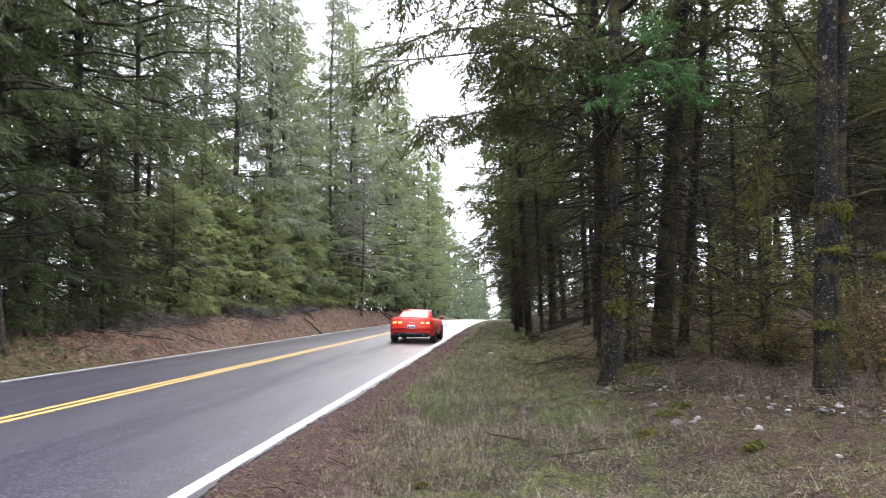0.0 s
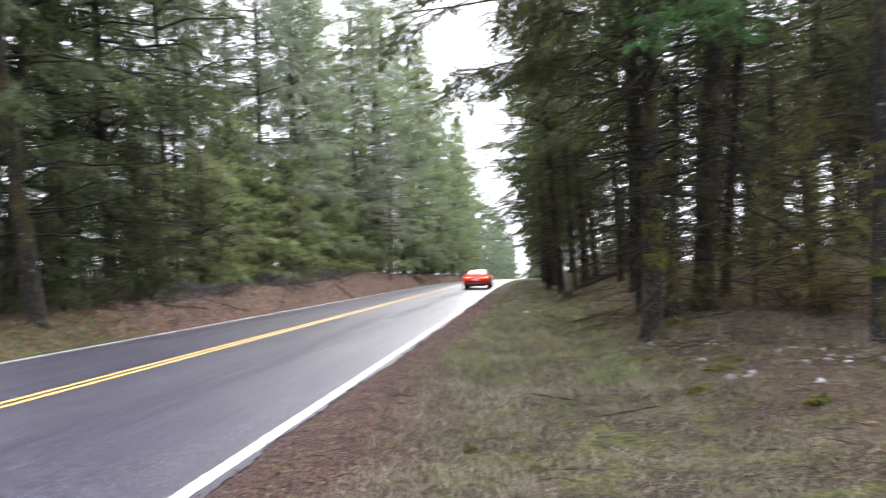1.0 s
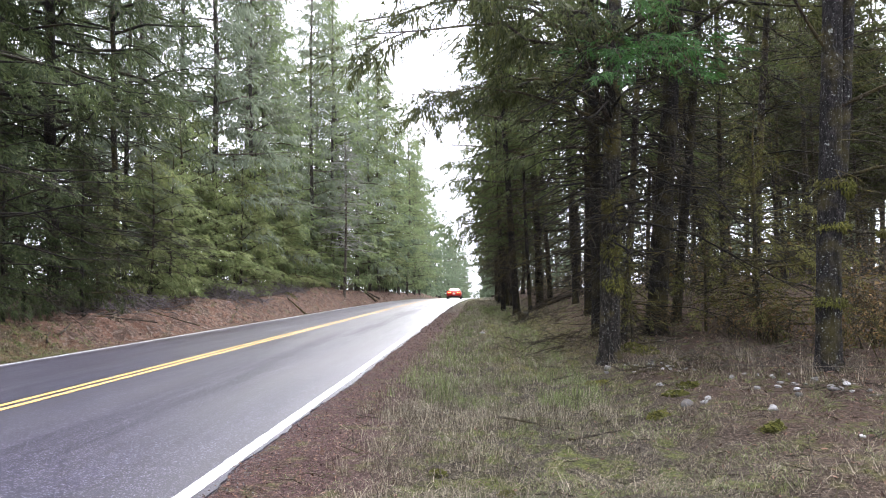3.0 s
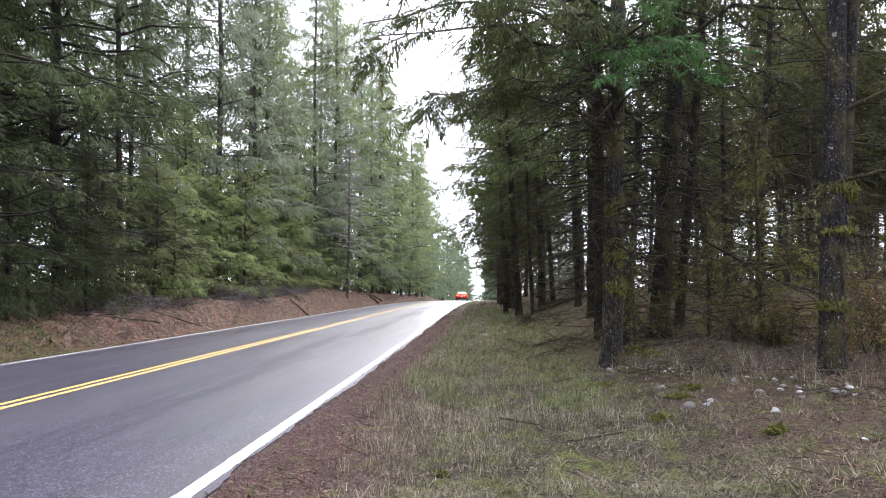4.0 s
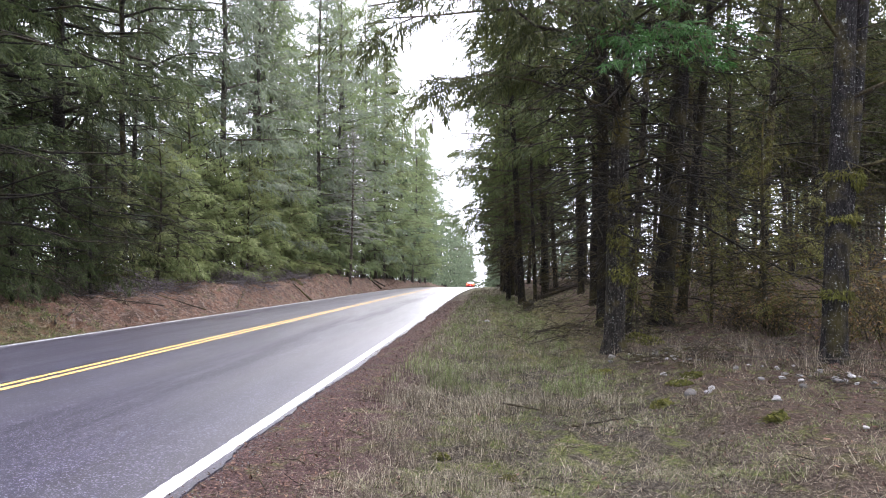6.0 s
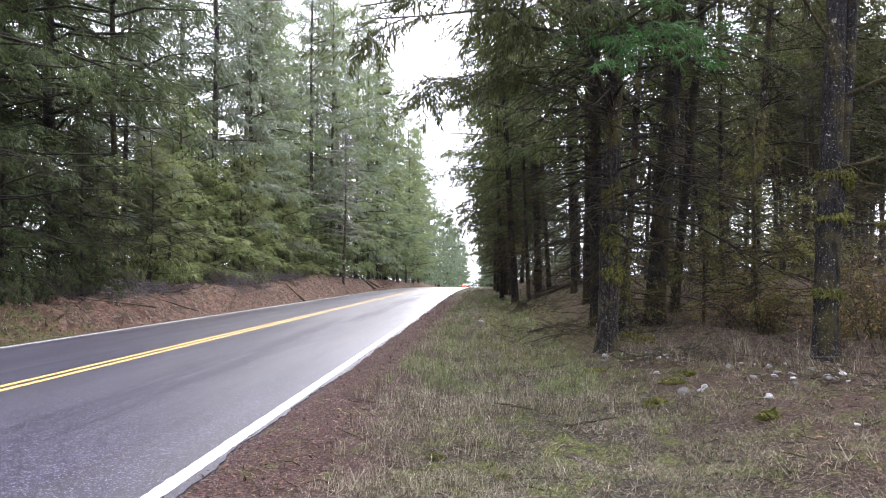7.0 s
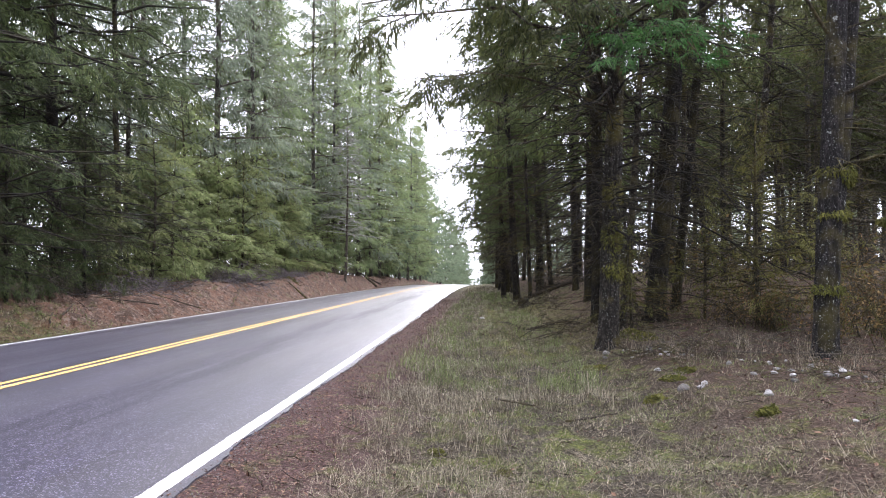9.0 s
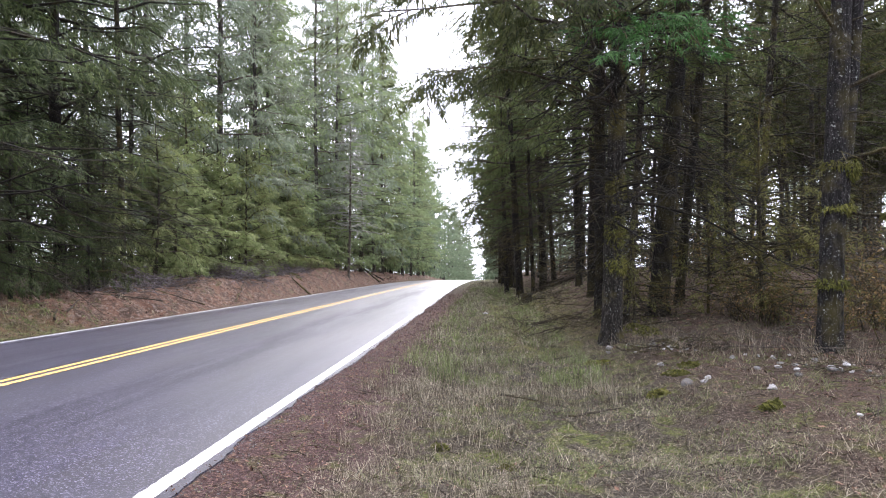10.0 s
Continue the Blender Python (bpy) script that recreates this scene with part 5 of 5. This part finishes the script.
def ring_of(y, w, zlo, zbelt, ztop, tuck):
    """One cross-section of the lower body."""
    half = [(0.0, zlo), (w * 0.78, zlo), (w * 0.95, zlo + 0.08), (w, zlo + 0.28), (w * 0.985, (zlo + zbelt) / 2 + 0.12), (w * 0.97, zbelt), (w * tuck, ztop - 0.015), (w * tuck * 0.5, ztop + 0.01), (0.0, ztop + 0.015)]
    right = [(x, y, z) for x, z in half]
    return right + [(-x, yy, z) for x, yy, z in right[-2:0:-1]]


def coupe():
    car = new("coupe_car")
    body = part("body", loft("body", [ring_of(-2.40, 0.80, 0.42, 0.86, 0.98, 0.90), ring_of(-2.30, 0.90, 0.30, 0.90, 1.02, 0.92), ring_of(-1.9, 0.955, 0.24, 0.93, 1.04, 0.86), ring_of(-1.4, 0.96, 0.22, 0.94, 1.02, 0.84),
                                       ring_of(-0.6, 0.935, 0.20, 0.92, 0.99, 0.86), ring_of(0.6, 0.93, 0.20, 0.90, 0.97, 0.86), ring_of(1.4, 0.95, 0.22, 0.86, 0.95, 0.84), ring_of(2.0, 0.93, 0.24, 0.78, 0.86, 0.82), ring_of(2.35, 0.80, 0.30, 0.66, 0.74, 0.82)], RED), car)
    def cab(y, w0, z0, w1, z1):
        return [(w0, y, z0), (w1, y, z1), (w1 * 0.5, y, z1 + 0.025), (-w1 * 0.5, y, z1 + 0.025), (-w1, y, z1), (-w0, y, z0)]
    part("roof", loft("roof", [cab(-1.75, 0.74, 0.98, 0.70, 1.03), cab(-1.2, 0.76, 0.97, 0.62, 1.21), cab(-0.75, 0.78, 0.96, 0.585, 1.325), cab(-0.25, 0.79, 0.95, 0.59, 1.355), cab(0.15, 0.79, 0.94, 0.60, 1.32), cab(0.6, 0.78, 0.94, 0.64, 1.14), cab(1.05, 0.74, 0.93, 0.70, 0.96)], RED), car)
    def sheet_of(name, pts, mat, lab=""):
        bm = bmesh.new()
        f = bm.faces.new([bm.verts.new(p) for p in pts])
        out = bmesh.ops.extrude_face_region(bm, geom=[f])
        bm.normal_update()
        n = f.normal.copy()
        for v in out["geom"]:
            if isinstance(v, bmesh.types.BMVert):
                v.co = v.co + n * 0.008
        bmesh.ops.recalc_face_normals(bm, faces=bm.faces)
        return part(name, bm_mesh(name, bm, mat), car, lab)
    sheet_of("rear_window", [(-0.57, -1.66, 1.09), (0.57, -1.66, 1.09), (0.51, -1.22, 1.257), (0.46, -0.92, 1.325), (-0.46, -0.92, 1.325), (-0.51, -1.22, 1.257)], CAR_GLASS, "sloping rear window reflecting the white sky")
    sheet_of("windscreen", [(-0.68, 0.98, 1.02), (-0.60, 0.22, 1.345), (0.60, 0.22, 1.345), (0.68, 0.98, 1.02)], CAR_GLASS)
    for s in (1, -1):
        sheet_of("side_window", [(s * 0.775, -0.85, 1.0), (s * 0.785, 0.62, 0.985), (s * 0.665, 0.3, 1.25), (s * 0.625, -0.2, 1.325), (s * 0.635, -0.6, 1.29)][:: s], CAR_GLASS)
        mirror = part("wing_mirror", block("wing_mirror", (s * 1.02, 0.52, 1.0), (0.2, 0.12, 0.13), RED, 0.04), car)
        part("mirror_glass", block("mirror_glass", (s * 1.03, 0.455, 1.0), (0.15, 0.01, 0.09), CAR_GLASS, 0.004), mirror)
        for dx in (0.69, 0.47):
            lamp = part("tail_light", block("tail_light", (s * dx, -2.395, 0.835), (0.185, 0.05, 0.105), TAIL_LIGHT, 0.02), car, "glowing red rectangular tail light")
            part("lens", block("lens", (s * dx, -2.423, 0.835), (0.10, 0.012, 0.05), TAIL_INNER, 0.005), lamp)
        part("exhaust", block("exhaust", (s * 0.52, -2.40, 0.33), (0.11, 0.08, 0.06), CHROME, 0.025), car)
        part("bumper_vent", block("bumper_vent", (s * 0.83, -2.315, 0.47), (0.10, 0.05, 0.14), BLACK_PLASTIC, 0.02), car)
    part("spoiler", loft("spoiler", [[(x, -2.33, 1.0 + 0.06 * (1 - (x / 0.9) ** 2)), (x, -2.15, 1.03 + 0.045 * (1 - (x / 0.9) ** 2)), (x, -2.10, 1.0), (x, -2.30, 0.975)] for x in np.linspace(-0.82, 0.82, 9)], RED), car)
    part("rear_bumper", block("rear_bumper", (0, -2.34, 0.60), (1.72, 0.16, 0.26), RED, 0.07), car)
    part("diffuser", block("diffuser", (0, -2.33, 0.36), (1.50, 0.16, 0.24), BLACK_PLASTIC, 0.05), car, "black lower bumper panel")
    part("tail_panel", block("tail_panel", (0, -2.375, 0.835), (1.64, 0.03, 0.155), BLACK_PLASTIC, 0.02), car)
    plate = part("number_plate", block("number_plate", (0, -2.43, 0.665), (0.31, 0.012, 0.16), PLATE, 0.004), car, "white number plate with dark bars")
    for dx in (-0.10, -0.045, 0.01, 0.06, 0.11):
        part("bar", block("bar", (dx, -2.438, 0.66), (0.034, 0.006, 0.07), PLATE_INK, 0.002), plate)
    part("emblem", block("emblem", (0, -2.396, 0.84), (0.16, 0.014, 0.05), EMBLEM, 0.006), car)
    for sx in (1, -1):
        for y in (-1.42, 1.43):
            wheel = new("wheel")
            wheel.parent = car
            wheel.matrix_basis = pose(sx * 0.84, y, 0.355)
            bm = bmesh.new()
            prof = [(0.235, -0.12), (0.32, -0.13), (0.35, -0.10), (0.355, 0.0), (0.35, 0.10), (0.32, 0.13), (0.235, 0.12)]
            rings = [[bm.verts.new((w, math.cos(a) * q, math.sin(a) * q)) for q, w in prof] for a in np.linspace(0, 2 * math.pi, 28, endpoint=False)]
            for a, b in zip(rings, rings[1:] + rings[:1]):
                for i in range(len(prof)):
                    bm.faces.new((a[i], a[(i + 1) % len(prof)], b[(i + 1) % len(prof)], b[i]))
            bmesh.ops.recalc_face_normals(bm, faces=bm.faces)
            part("tyre", bm_mesh("tyre", bm, RUBBER, True), wheel)
            bm = bmesh.new()
            bmesh.ops.create_cone(bm, cap_ends=True, segments=24, radius1=0.07, radius2=0.06, depth=0.2, matrix=pose(0, 0, 0, 0, 90, 0))
            for k in range(5):
                m = pose(0, 0, 0, k * 72, 0, 0) @ pose(sx * 0.07, 0, 0.14) @ Matrix.Diagonal((0.05, 0.07, 0.2, 1))
                bmesh.ops.create_cube(bm, size=1, matrix=m)
            part("rim", bm_mesh("rim", bm, RIM), wheel)
            WHEELS.append(wheel)
    return tagged(car, "glossy red two-door coupe with lit tail lights, driving away", "car")


WHEELS = []
car = coupe()


def motions():
    rows = []
    for k in range(41):
        t = k * 0.25
        y = 26.8 + 18.0 * t
        x = float(np.interp(y, [26, 36, 60, 100, 150, 180, 200], [-3.22, -3.30, -3.12, -2.85, -2.6, -2.0, -1.5]))
        z = float(crown_z(x, y))
        slope = math.degrees(math.atan((float(crown_z(x, y + 1.4)) - float(crown_z(x, y - 1.4))) / 2.8))
        rows.append((t, pose(x, y, z, slope, 1.0, 0)))
    walk(car, rows)
    for wheel in WHEELS:
        x, y, z = wheel.matrix_basis.translation
        # five spokes: 91.5 degrees from picture to picture look like 19.5
        walk(wheel, [(k / 10, pose(x, y, z, -58.5 * k, 0, 0)) for k in range(101)])


motions()
